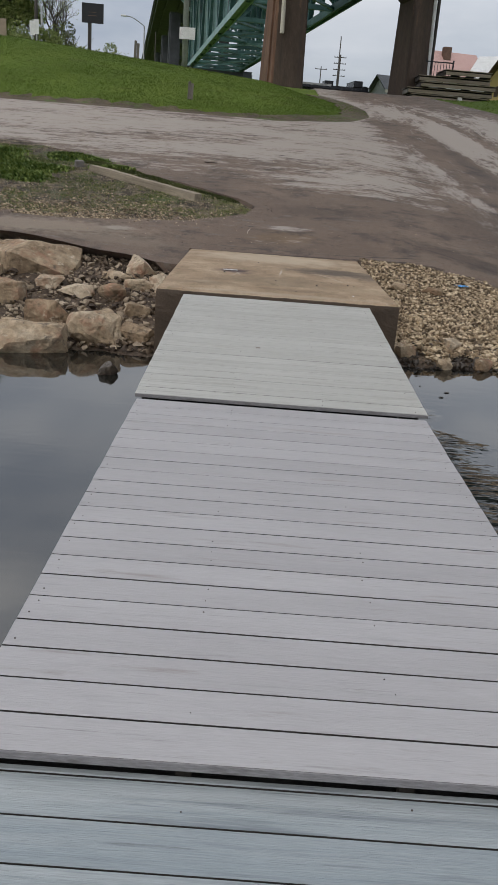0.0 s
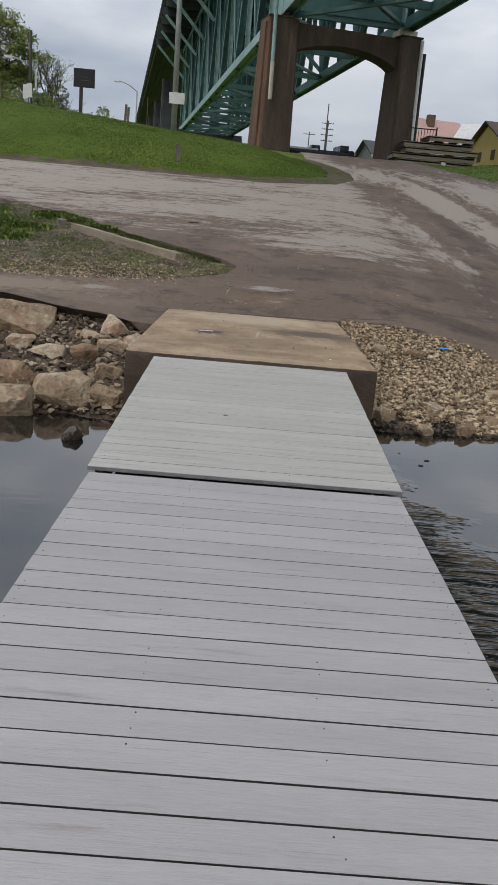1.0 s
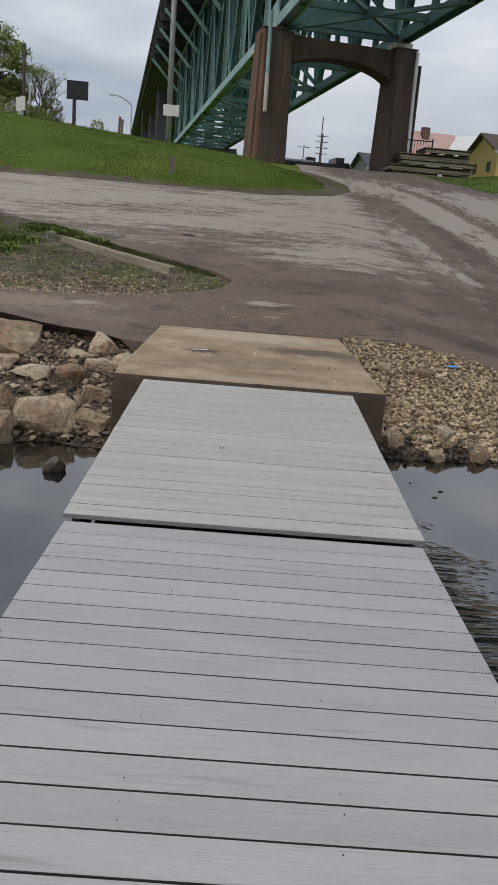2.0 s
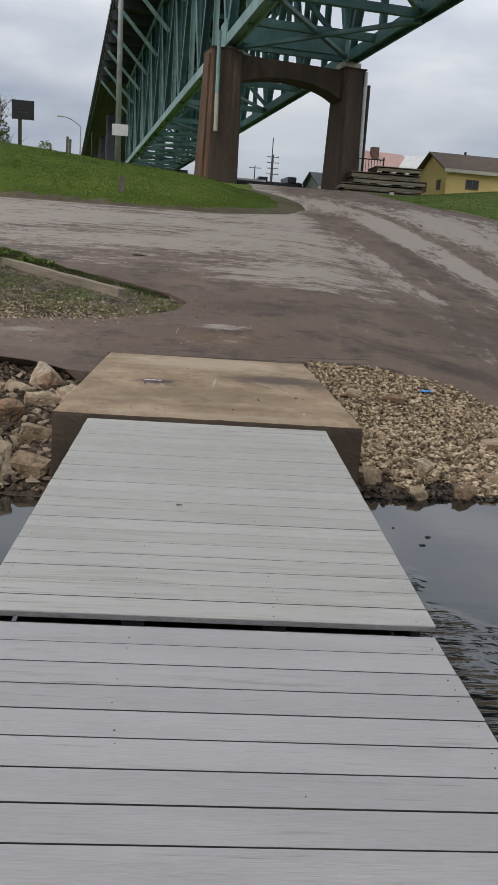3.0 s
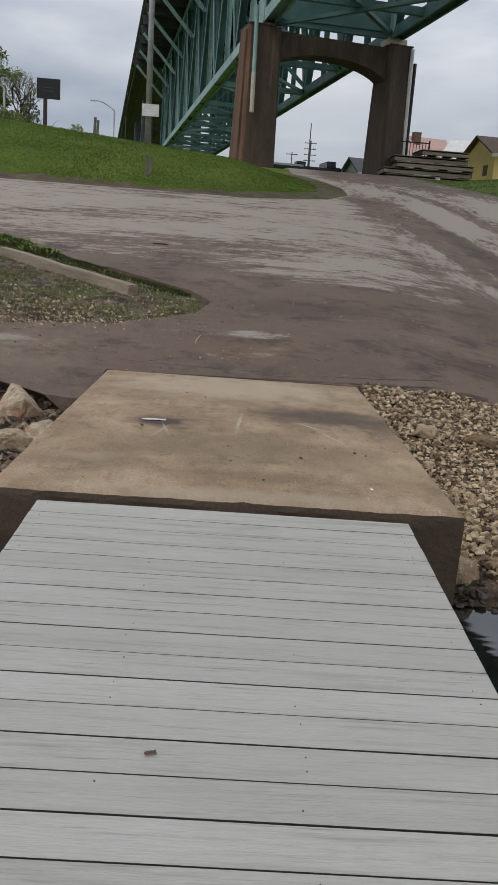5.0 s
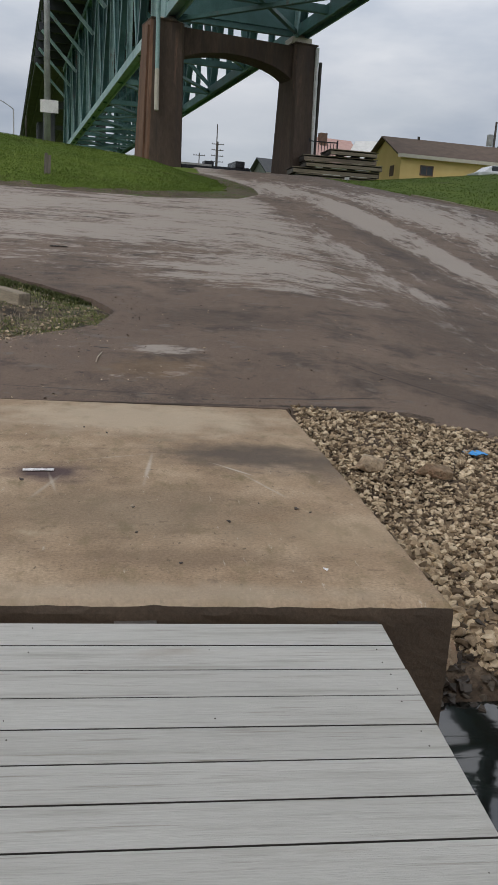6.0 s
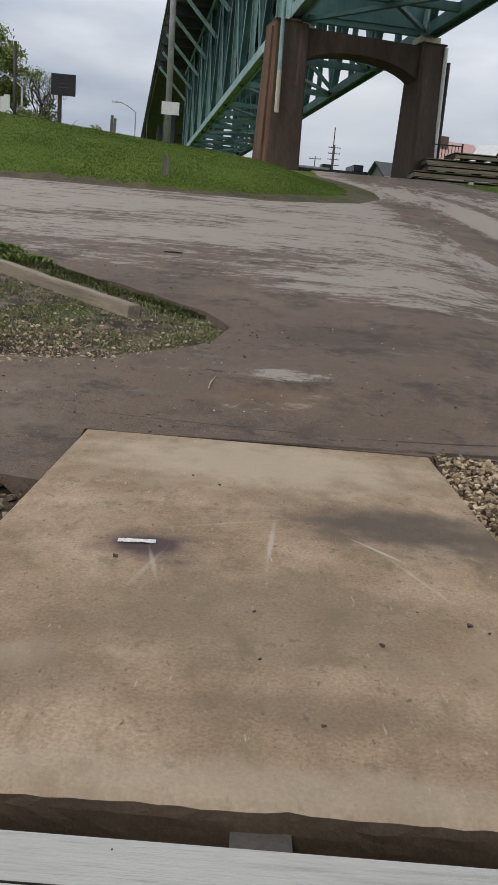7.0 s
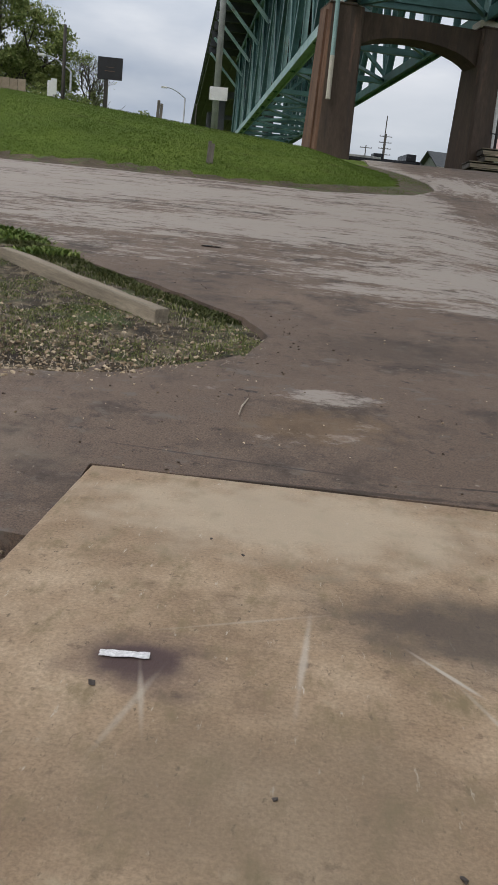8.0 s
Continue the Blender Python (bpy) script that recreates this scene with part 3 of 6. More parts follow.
# ---- mesh helpers ----
def mesh_ob(name, bm, material, parent=None, label="", smooth=False):
    me = bpy.data.meshes.new(name)
    bm.to_mesh(me)
    bm.free()
    me.materials.append(material)
    if smooth:
        me.polygons.foreach_set("use_smooth", [True] * len(me.polygons))
    ob = new(name, me)
    if parent is not None:
        ob.parent = parent
    if label:
        ob["label"] = label
    return ob


def part(name, bm, material, parent, label="", smooth=False):
    return mesh_ob(name, bm, material, parent, label, smooth)


def thing(name, at, label, category, group="", turn=0.0, kind=""):
    e = new(name)
    e.matrix_world = pose(*at, 0, 0, turn)
    e.empty_display_size = 0.1
    return tagged(e, label, category, group, kind)


def box(bm, lo, hi, bevel=0.0):
    c = [(a + b) / 2 for a, b in zip(lo, hi)]
    s = [b - a for a, b in zip(lo, hi)]
    r = bmesh.ops.create_cube(bm, size=1, matrix=Matrix.Translation(c) @ Matrix.Diagonal((*s, 1)))
    if bevel:
        es = list({e for v in r['verts'] for e in v.link_edges})
        bmesh.ops.bevel(bm, geom=es, offset=bevel, segments=2, affect='EDGES', profile=0.6)
    return bm


def beam(bm, a, b, w, h, up=(0, 0, 1)):
    """A box from a to b, w wide and h high."""
    a, b = Vector(a), Vector(b)
    d = (b - a)
    n = d.normalized()
    side = n.cross(Vector(up))
    if side.length < 1e-3:
        side = n.cross(Vector((0, 1, 0)))
    side.normalize()
    top = side.cross(n)
    m = Matrix((side, n, top)).transposed().to_4x4()
    m.translation = (a + b) / 2
    bmesh.ops.create_cube(bm, size=1, matrix=m @ Matrix.Diagonal((w, d.length, h, 1)))
    return bm


def ibeam(bm, a, b, w, h):
    """A riveted built-up member: two flanges and a web."""
    a, b = Vector(a), Vector(b)
    n = (b - a).normalized()
    side = n.cross(Vector((0, 0, 1)))
    if side.length < 1e-3:
        side = n.cross(Vector((0, 1, 0)))
    side.normalize()
    top = side.cross(n)
    for k in (-1, 1):
        o = side * (k * w / 2)
        beam(bm, a + o, b + o, w * 0.16, h)
    beam(bm, a, b, w, h * 0.25)
    return bm


def tube(bm, a, b, r0, r1=None, seg=8):
    a, b = Vector(a), Vector(b)
    d = b - a
    q = d.to_track_quat('Z', 'Y').to_matrix().to_4x4()
    q.translation = (a + b) / 2
    bmesh.ops.create_cone(bm, cap_ends=True, segments=seg, radius1=r0, radius2=r0 if r1 is None else r1, depth=d.length, matrix=q)
    return bm


def smooth01(a, b, x):
    t = min(1.0, max(0.0, (x - a) / (b - a)))
    return t * t * (3 - 2 * t)


# ---- ground ----
def road_z(y):
    if y <= 38:
        return 0.145 * (y - 3.5)
    return 5.0 + 0.58 * (1 - math.exp(-(y - 38) / 4))


def grass_z(x, y):
    crest = min(5.55, 4.52 - 0.09 * x)
    top = max(crest + 0.35, 5.8)
    if y < 30:
        k = max(0.0, (y - 21) / 9)
        return 2.5 + (crest - 2.5) * (k + 0.10 * math.sin(math.pi * k))
    return crest + (top - crest) * smooth01(30, 48, y)


def terrain(x, y):
    if y > 3.5:
        z = road_z(y)
        z -= 0.1 * min(6.0, max(0.0, x - 2)) * (1 - smooth01(12, 26, y))
        if y > 20.5:
            w = 1 - smooth01(-0.8, 3.4, x)
            z += max(0.0, grass_z(x, y) - z) * w * smooth01(20.5, 22.0, y)
        if x > 11:
            z += min(0.9, 0.12 * (x - 11)) * smooth01(24, 40, y)
    else:
        left = -0.17 + (y - 3.5) * 0.166
        right = (y - 3.5) * 0.24 - max(0.0, 0.55 - y) * 0.3 - 0.1 * min(6.0, max(0.0, x - 2))
        w = smooth01(-0.9, 0.9, x)
        z = left * (1 - w) + right * w
        if y < -0.2:
            z -= (-0.2 - y) * 0.15
        z = max(z, -2.6)
    if 3.5 < y < 4.4 and x < -0.9:
        z = min(z, -0.17 + (z + 0.17) * smooth01(3.5, 4.4, y))
    return z


def rough_terrain(x, y, amp):
    return terrain(x, y) + amp * (noise.noise(Vector((x * 1.3, y * 1.3, 0))) + 0.5 * noise.noise(Vector((x * 4, y * 4, 3))))


def axis_steps(lo, hi, fine_lo, fine_hi, step):
    out, v, s = [], fine_lo, step
    while v < fine_hi:
        out.append(v)
        v += step
    s = step
    while v < hi:
        out.append(v)
        s *= 1.22
        v += s
    out.append(hi)
    v, s, low = fine_lo, step, []
    while v > lo:
        s *= 1.22
        v -= s
        low.append(max(v, lo))
    return low[::-1] + out


def make_ground():
    xs = axis_steps(-900, 900, -16, 16, 0.5)
    ys = axis_steps(-12, 1500, -6, 50, 0.5)
    bm = bmesh.new()
    grid = [[bm.verts.new((x, y, rough_terrain(x, y, 0.02) - (0.18 if (-10 < x < 0.8 and 5.2 < y < 12) or (-4 < x < 4 and 2.9 < y < 5.3) else 0.03))) for x in xs] for y in ys]
    for j in range(len(ys) - 1):
        for i in range(len(xs) - 1):
            bm.faces.new((grid[j][i], grid[j][i + 1], grid[j + 1][i + 1], grid[j + 1][i]))
    ob = mesh_ob("ground", bm, M_GRASS, smooth=True)
    return tagged(ob, "mown green grass bank rising from the river", "ground", kind="structure")


def clip_cell(poly, x0, x1, y0, y1):
    for axis, val, keep_less in ((0, x0, False), (0, x1, True), (1, y0, False), (1, y1, True)):
        res = []
        for k in range(len(poly)):
            a, b = poly[k - 1], poly[k]
            ina = (a[axis] <= val) if keep_less else (a[axis] >= val)
            inb = (b[axis] <= val) if keep_less else (b[axis] >= val)
            if ina != inb:
                t = (val - a[axis]) / (b[axis] - a[axis])
                p = (a[0] + t * (b[0] - a[0]), a[1] + t * (b[1] - a[1]))
                res.append(p)
            if inb:
                res.append(b)
        poly = res
        if len(poly) < 3:
            return []
    return poly


def ragged(poly, step, amp, far=60):
    """Breaks a boundary into short pieces with a ragged line."""
    out = []
    for k in range(len(poly)):
        a, b = Vector(poly[k - 1]), Vector(poly[k])
        n = max(1, int((b - a).length / step)) if max(abs(a.x), abs(b.x)) < far else 1
        for i in range(n):
            p = a.lerp(b, i / n)
            j = amp * noise.noise(Vector((p.x * 2.3, p.y * 2.3, 7))) + amp * 0.6 * noise.noise(Vector((p.x * 7, p.y * 7, 1)))
            if abs(p.x) < 1.3 and p.y < 4.2:
                j *= 0.1
            out.append((p.x + j * 0.6, p.y + j))
    return out


def inside(poly, x, y):
    hit = False
    for k in range(len(poly)):
        (x0, y0), (x1, y1) = poly[k - 1], poly[k]
        if (y0 > y) != (y1 > y) and x < (x1 - x0) * (y - y0) / (y1 - y0) + x0:
            hit = not hit
    return hit


def patch(name, poly, cell, zfun, material, skirt, label, category, undercut=0.0):
    """A sheet laid on the ground inside a boundary, with an edge of its own thickness."""
    bm = bmesh.new()
    xs0, xs1 = min(p[0] for p in poly), max(p[0] for p in poly)
    ys0, ys1 = min(p[1] for p in poly), max(p[1] for p in poly)
    cache = {}

    def vert(p):
        key = (round(p[0], 4), round(p[1], 4))
        if key not in cache:
            cache[key] = bm.verts.new((*key, zfun(*key)))
        return cache[key]

    x = xs0
    while x < xs1:
        wide = cell if -14 < x < 16 else cell * 6
        y = ys0
        while y < ys1:
            tall = cell if y < 24 else cell * 1.6
            piece = clip_cell(poly, x, x + wide, y, y + tall)
            if piece:
                vs = []
                for p in piece:
                    v = vert(p)
                    if v not in vs:
                        vs.append(v)
                if len(vs) > 2:
                    try:
                        bm.faces.new(vs)
                    except ValueError:
                        pass
            y += tall
        x += wide
    bmesh.ops.recalc_face_normals(bm, faces=bm.faces[:])
    if bm.faces and sum(f.normal.z for f in bm.faces) < 0:
        bmesh.ops.reverse_faces(bm, faces=bm.faces[:])
    n = len(poly)
    for k in range(n):
        a, b = poly[k - 1], poly[k]
        va = [bm.verts.new((*a, zfun(*a))), bm.verts.new((*b, zfun(*b)))]
        in_a, in_b = (undercut if p[0] < -1.25 and p[1] < 3.9 else 0.0 for p in (a, b))
        vb = [bm.verts.new((b[0], b[1] + in_b, zfun(*b) - skirt)), bm.verts.new((a[0], a[1] + in_a, zfun(*a) - skirt))]
        bm.faces.new(va + vb)
    ob = mesh_ob(name, bm, material)
    return tagged(ob, label, category, kind="structure")


ROAD = ragged([(1.21, 3.705), (1.5, 3.6), (1.9, 3.5), (2.7, 3.3), (3.35, 2.85), (3.85, 2.0), (4.3, 0.7), (5.2, -1.5), (7, -4), (18, -4), (20, 14), (13.6, 20.8),
               (12.3, 23.3), (11.0, 27), (10, 31.5), (9.0, 36), (8.2, 39), (7.2, 42), (6.9, 70), (2.4, 70), (2.2, 42), (2.15, 34.5), (3.3, 31), (3.75, 27.5), (3.6, 24.8),
               (2.7, 22.7), (0.2, 21.1), (-3, 21.3), (-6, 21.6), (-9, 21.4), (-14, 21), (-70, 20), (-70, 14), (-12, 13.4), (-6, 11.9), (-4.5, 11.1),
               (-3.4, 9.7), (-1.66, 8.2), (-0.6, 7.2), (-0.32, 6.6), (-0.5, 5.9), (-1.4, 5.14), (-2.9, 4.77), (-3.9, 4.7), (-12, 4.9), (-70, 5),
               (-70, 3.4), (-12, 3.6), (-3.6, 3.6), (-2.6, 3.22), (-2.0, 3.04), (-1.55, 2.9), (-1.19, 2.82), (-1.185, 3.705)], 0.22, 0.09)


def road_top(x, y):
    if y > 3.5:
        z = road_z(y) - 0.1 * min(6.0, max(0.0, x - 2)) * (1 - smooth01(12, 26, y))
        w = 1 - smooth01(-0.8, 3.4, x)
        if y > 30:
            z = max(z, terrain(x, y))
    else:
        z = terrain(x, y) if x > 0 else 0.145 * (y - 3.5)
    z -= 0.068 * (1 - smooth01(3.6, 5.0, y)) * (1 - smooth01(1.3, 3.0, abs(x)))
    return z + 0.035 + 0.012 * noise.noise(Vector((x * 0.8, y * 0.8, 0)))


make_ground()
patch("road", ROAD, 0.5, road_top, M_ASPHALT, 0.3, "dark worn asphalt boat ramp road with pale dried silt", "road", 0.6)
ISLAND = [(-70, 14.2), (-12, 13.6), (-6, 12.1), (-4.4, 11.3), (-3.3, 9.9), (-1.5, 8.35), (-0.5, 7.3), (-0.2, 6.6), (-0.4, 5.8), (-1.4, 5.0),
          (-2.9, 4.6), (-3.9, 4.55), (-12, 4.8), (-70, 4.9)]


def island_z(x, y):
    edge = 0.03 * smooth01(4.7, 6.2, y) * smooth01(0.3, 1.8, -x)
    back = y - (6.75 - 1.07 * (x + 0.3))
    return road_z(y) + 0.01 + edge - 0.055 * smooth01(-0.5, -0.1, back) + 0.02 * noise.noise(Vector((x * 3, y * 3, 0)))


patch("island", ISLAND, 0.3, island_z, M_ISLAND, 0.3, "weedy gravel island beside the road", "ground")
SHORE_L = [(-1.165, 4.1), (-12, 4.1), (-40, 4.1), (-40, -5), (-1.165, -5)]
patch("shore", SHORE_L, 0.25, lambda x, y: terrain(x, y) + 0.02 + 0.05 * noise.noise(Vector((x * 2.5, y * 2.5, 0))), M_DIRT, 0.05,
      "damp brown dirt shore among broken stones", "shore")
SHORE_R = [(1.19, -5), (1.19, 3.6), (1.6, 3.6), (3.0, 3.6), (4.2, 2.6), (5, 1), (6, -1), (7.5, -5)]
patch("gravel_bed", SHORE_R, 0.25, lambda x, y: terrain(x, y) + 0.015 + 0.03 * noise.noise(Vector((x * 2.5, y * 2.5, 0))), M_DIRT, 0.05,
      "dirt bed under crushed stone on the shore", "shore")

VERGE = ragged([(-16, 20.6), (-9, 21.0), (-6, 21.2), (-3, 20.9), (0.2, 20.8), (2.8, 22.3), (3.9, 24.8), (4.0, 27.5), (3.5, 31), (2.6, 34), (1.6, 34), (2.5, 30.5),
                (2.7, 27), (2.4, 24.8), (1.6, 23.3), (0, 22.0), (-3, 21.75), (-6, 21.95), (-9, 21.75), (-16, 21.4)], 0.25, 0.5)
patch("verge", VERGE, 0.4, lambda x, y: terrain(x, y) + 0.004, M_VERGE, 0.05, "bare brown dirt verge between road and grass", "verge")

bm = bmesh.new()
bmesh.ops.create_grid(bm, x_segments=2, y_segments=2, size=1, matrix=Matrix.Translation((0, -198, 0)) @ Matrix.Diagonal((600, 202, 1, 1)))
water = mesh_ob("water", bm, M_WATER)
water.location.z = -0.72
tagged(water, "calm grey river water with small ripples", "water", kind="structure")


# ---- dock ----
def board_mesh(width, depth, thick):
    bm = bmesh.new()
    box(bm, (-width / 2, -depth / 2, -thick), (width / 2, depth / 2, 0))
    top = [e for e in bm.edges if all(v.co.z > -1e-4 for v in e.verts)]
    bmesh.ops.bevel(bm, geom=top, offset=0.0025, segments=1, affect='EDGES')
    # long sides take the second slot, which carries the gap's shade
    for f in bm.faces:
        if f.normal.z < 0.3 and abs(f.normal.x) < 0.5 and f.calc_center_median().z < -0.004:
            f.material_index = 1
    me = bpy.data.meshes.new("board")
    bm.to_mesh(me)
    bm.free()
    return me


NAIL_ROWS = (-0.84, -0.30, 0.26, 0.83)


def dock_section(y0, y1, z0, z1, width, count, material, label, gap, lead=0.0, hinged=False):
    """One floating section: boards across, nails along the joists, rim boards, hinge blocks and an added, unseen float
    below.
    """
    length = math.hypot(y1 - y0, z1 - z0)
    tilt = math.degrees(math.atan2(z1 - z0, y1 - y0))
    e = new("dock_section")
    e.matrix_world = pose(0, y0, z0, tilt, 0, 0)
    tagged(e, label, "dock", "dock sections")
    pitch = length / count
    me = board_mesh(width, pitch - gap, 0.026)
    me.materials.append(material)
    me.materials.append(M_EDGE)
    rng = random.Random(int(width * 1000 + y0 * 10))
    for k in range(count):
        b = new("board", me)
        b.parent = e
        b.matrix_local = pose(rng.uniform(-0.0016, 0.0016), (k + 0.5) * pitch + rng.uniform(-0.001, 0.001), rng.uniform(-0.0006, 0.0006), 0, 0, rng.uniform(-0.04, 0.04))
    if lead:
        strip = board_mesh(width, lead - gap, 0.026)
        strip.materials.append(material)
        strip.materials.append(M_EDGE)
        b = new("board", strip)
        b.parent = e
        b.matrix_local = pose(0, length + lead / 2, 0, 0, 0, 0)
    bm = bmesh.new()
    for k in range(count):
        for x in NAIL_ROWS:
            for dy in (-0.24, 0.24):
                if rng.random() < 0.42:
                    m = Matrix.Translation((x + rng.gauss(0, 0.008), (k + 0.5 + dy) * pitch + rng.uniform(-0.008, 0.008), 0.0005))
                    r = rng.uniform(0.002, 0.0034)
                    bmesh.ops.create_cone(bm, cap_ends=True, segments=7, radius1=r, radius2=r * 0.8, depth=0.003, matrix=m)
    part("nails", bm, M_NAIL, e)["kind"] = "stuff"
    # unseen float, added close under the joists to block light in the gaps
    part("gap_float", box(bmesh.new(), (-width / 2 + 0.09, 0.1, -0.42 if z0 == z1 else -0.22), (width / 2 - 0.09, length - 0.1, -0.185), 0.02), M_TYRE, e, "unseen black plastic float that keeps the board gaps dark")
    for x in NAIL_ROWS:
        part("joist", box(bmesh.new(), (x - 0.02, 0.03, -0.18), (x + 0.02, length - 0.03, -0.0275)), M_JOIST, e)
    # the front edge's shade is in this board's colour
    part("fascia_board", box(bmesh.new(), (-width / 2 + 0.001, -0.001, -0.0245), (width / 2 - 0.001, 0.0035, -0.0025), 0.001), M_EDGE_SHADE, e, "painted board edge in a shaded, stained grey")
    # timber end joists in black: the shade between sections is put into their colour
    part("shaded_end_joist", box(bmesh.new(), (-width / 2 + 0.03, length - 0.07, -0.18), (width / 2 - 0.03, length - 0.03, -0.0285)), M_TYRE, e)
    if not hinged:
        part("shaded_end_joist", box(bmesh.new(), (-width / 2 + 0.03, 0.05, -0.18), (width / 2 - 0.03, 0.09, -0.0285)), M_TYRE, e)
        return e
    ends = [-width / 2 + 0.02] + [v for x in NAIL_ROWS[1:3] for v in (x - 0.048, x + 0.048)] + [width / 2 - 0.1]
    for x0, x1 in zip(ends[0::2], ends[1::2]):
        part("rim_board", box(bmesh.new(), (x0, 0.026, -0.15), (x1, 0.05, -0.072), 0.003), M_EDGE_SHADE, e, "painted rim board in a shaded, stained grey")
    for x in NAIL_ROWS[1:3]:
        part("hinge_block", box(bmesh.new(), (x - 0.045, 0.018, -0.16), (x + 0.045, 0.05, -0.0285), 0.003), M_TYRE, e, "black rubber hinge block")
    return e


dock_section(-3.132, -0.096, -0.174, -0.037, 1.80, 21, M_DECK_RAMP, "white painted plank ramp section resting at the concrete abutment", 0.0065, 0.0, True)
dock_section(-6.25, -3.195, -0.187, -0.187, 1.755, 21, M_DECK, "pale grey painted plank dock section over the water", 0.008)
dock_section(-12.3035, -6.251, -0.245, -0.245, 1.90, 45, M_DECK_OLD, "weathered bluish grey plank dock section over the water", 0.006, 0.026)

# ---- abutment ----
abut = thing("abutment", (0, 0, 0), "tan stained concrete abutment block at the ramp's end", "abutment", kind="structure")
bm = bmesh.new()
box(bm, (-1.18, 0.0, -1.3), (1.205, 3.70, 0.0))
es = [e for e in bm.edges if all(v.co.z > -1e-3 for v in e.verts)]
bmesh.ops.bevel(bm, geom=es, offset=0.05, segments=3, affect='EDGES', profile=0.6)
bmesh.ops.subdivide_edges(bm, edges=[e for e in bm.edges if e.calc_length() > 0.5], cuts=44, use_grid_fill=True)
bm.normal_update()
# faces below the rim take the colour that holds their shade and staining
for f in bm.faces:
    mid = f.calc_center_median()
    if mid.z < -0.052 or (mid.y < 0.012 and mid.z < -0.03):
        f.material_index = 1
for v in bm.verts:
    k = noise.noise(v.co * 6) * 0.003 + noise.noise(v.co * 30) * 0.005
    if v.co.z > -0.06 and v.co.y < 0.06:
        k += max(0.0, noise.noise(Vector((v.co.x * 17, 0, 4))) - 0.25) * 0.008
    if v.co.y < 0.06:
        v.co.y += k
    if abs(v.co.x) > 1.15:
        v.co.x += k
    if v.co.z > -0.06 and (v.co.y < 0.06 or abs(v.co.x) > 1.14):
        v.co.z += k * 0.7
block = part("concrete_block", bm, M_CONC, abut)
block.data.materials.append(M_WET_SHADED)
for x in (0.03, 0.84, -0.78):
    bm = bmesh.new()
    box(bm, (x - 0.075, -0.10, -0.085), (x + 0.075, 0.004, -0.075), 0.002)
    box(bm, (x - 0.075, -0.012, -0.2), (x + 0.075, -0.002, -0.08), 0.002)
    part("hinge_plate", bm, M_OLDDOCK, abut, "rusty steel hinge plate")


# ---- bridge ----
BH = 9.5
BO = Vector((0.75, 45.4, 0))
BD = Vector((-math.sin(radians(BH)), math.cos(radians(BH)), 0))
BN = Vector((math.cos(radians(BH)), math.sin(radians(BH)), 0))
GRADE, LOW, DEPTH, WIDE, PANEL = 0.010, 13.55, 11.5, 7.5, 5.25
OVER = 4.55


def bp(s, o, z):
    """A point of the bridge: s along it from the pier, o across from the upstream truss, z above the lower chord."""
    p = BO + BD * s + BN * o
    return Vector((p.x, p.y, LOW + GRADE * s + z))


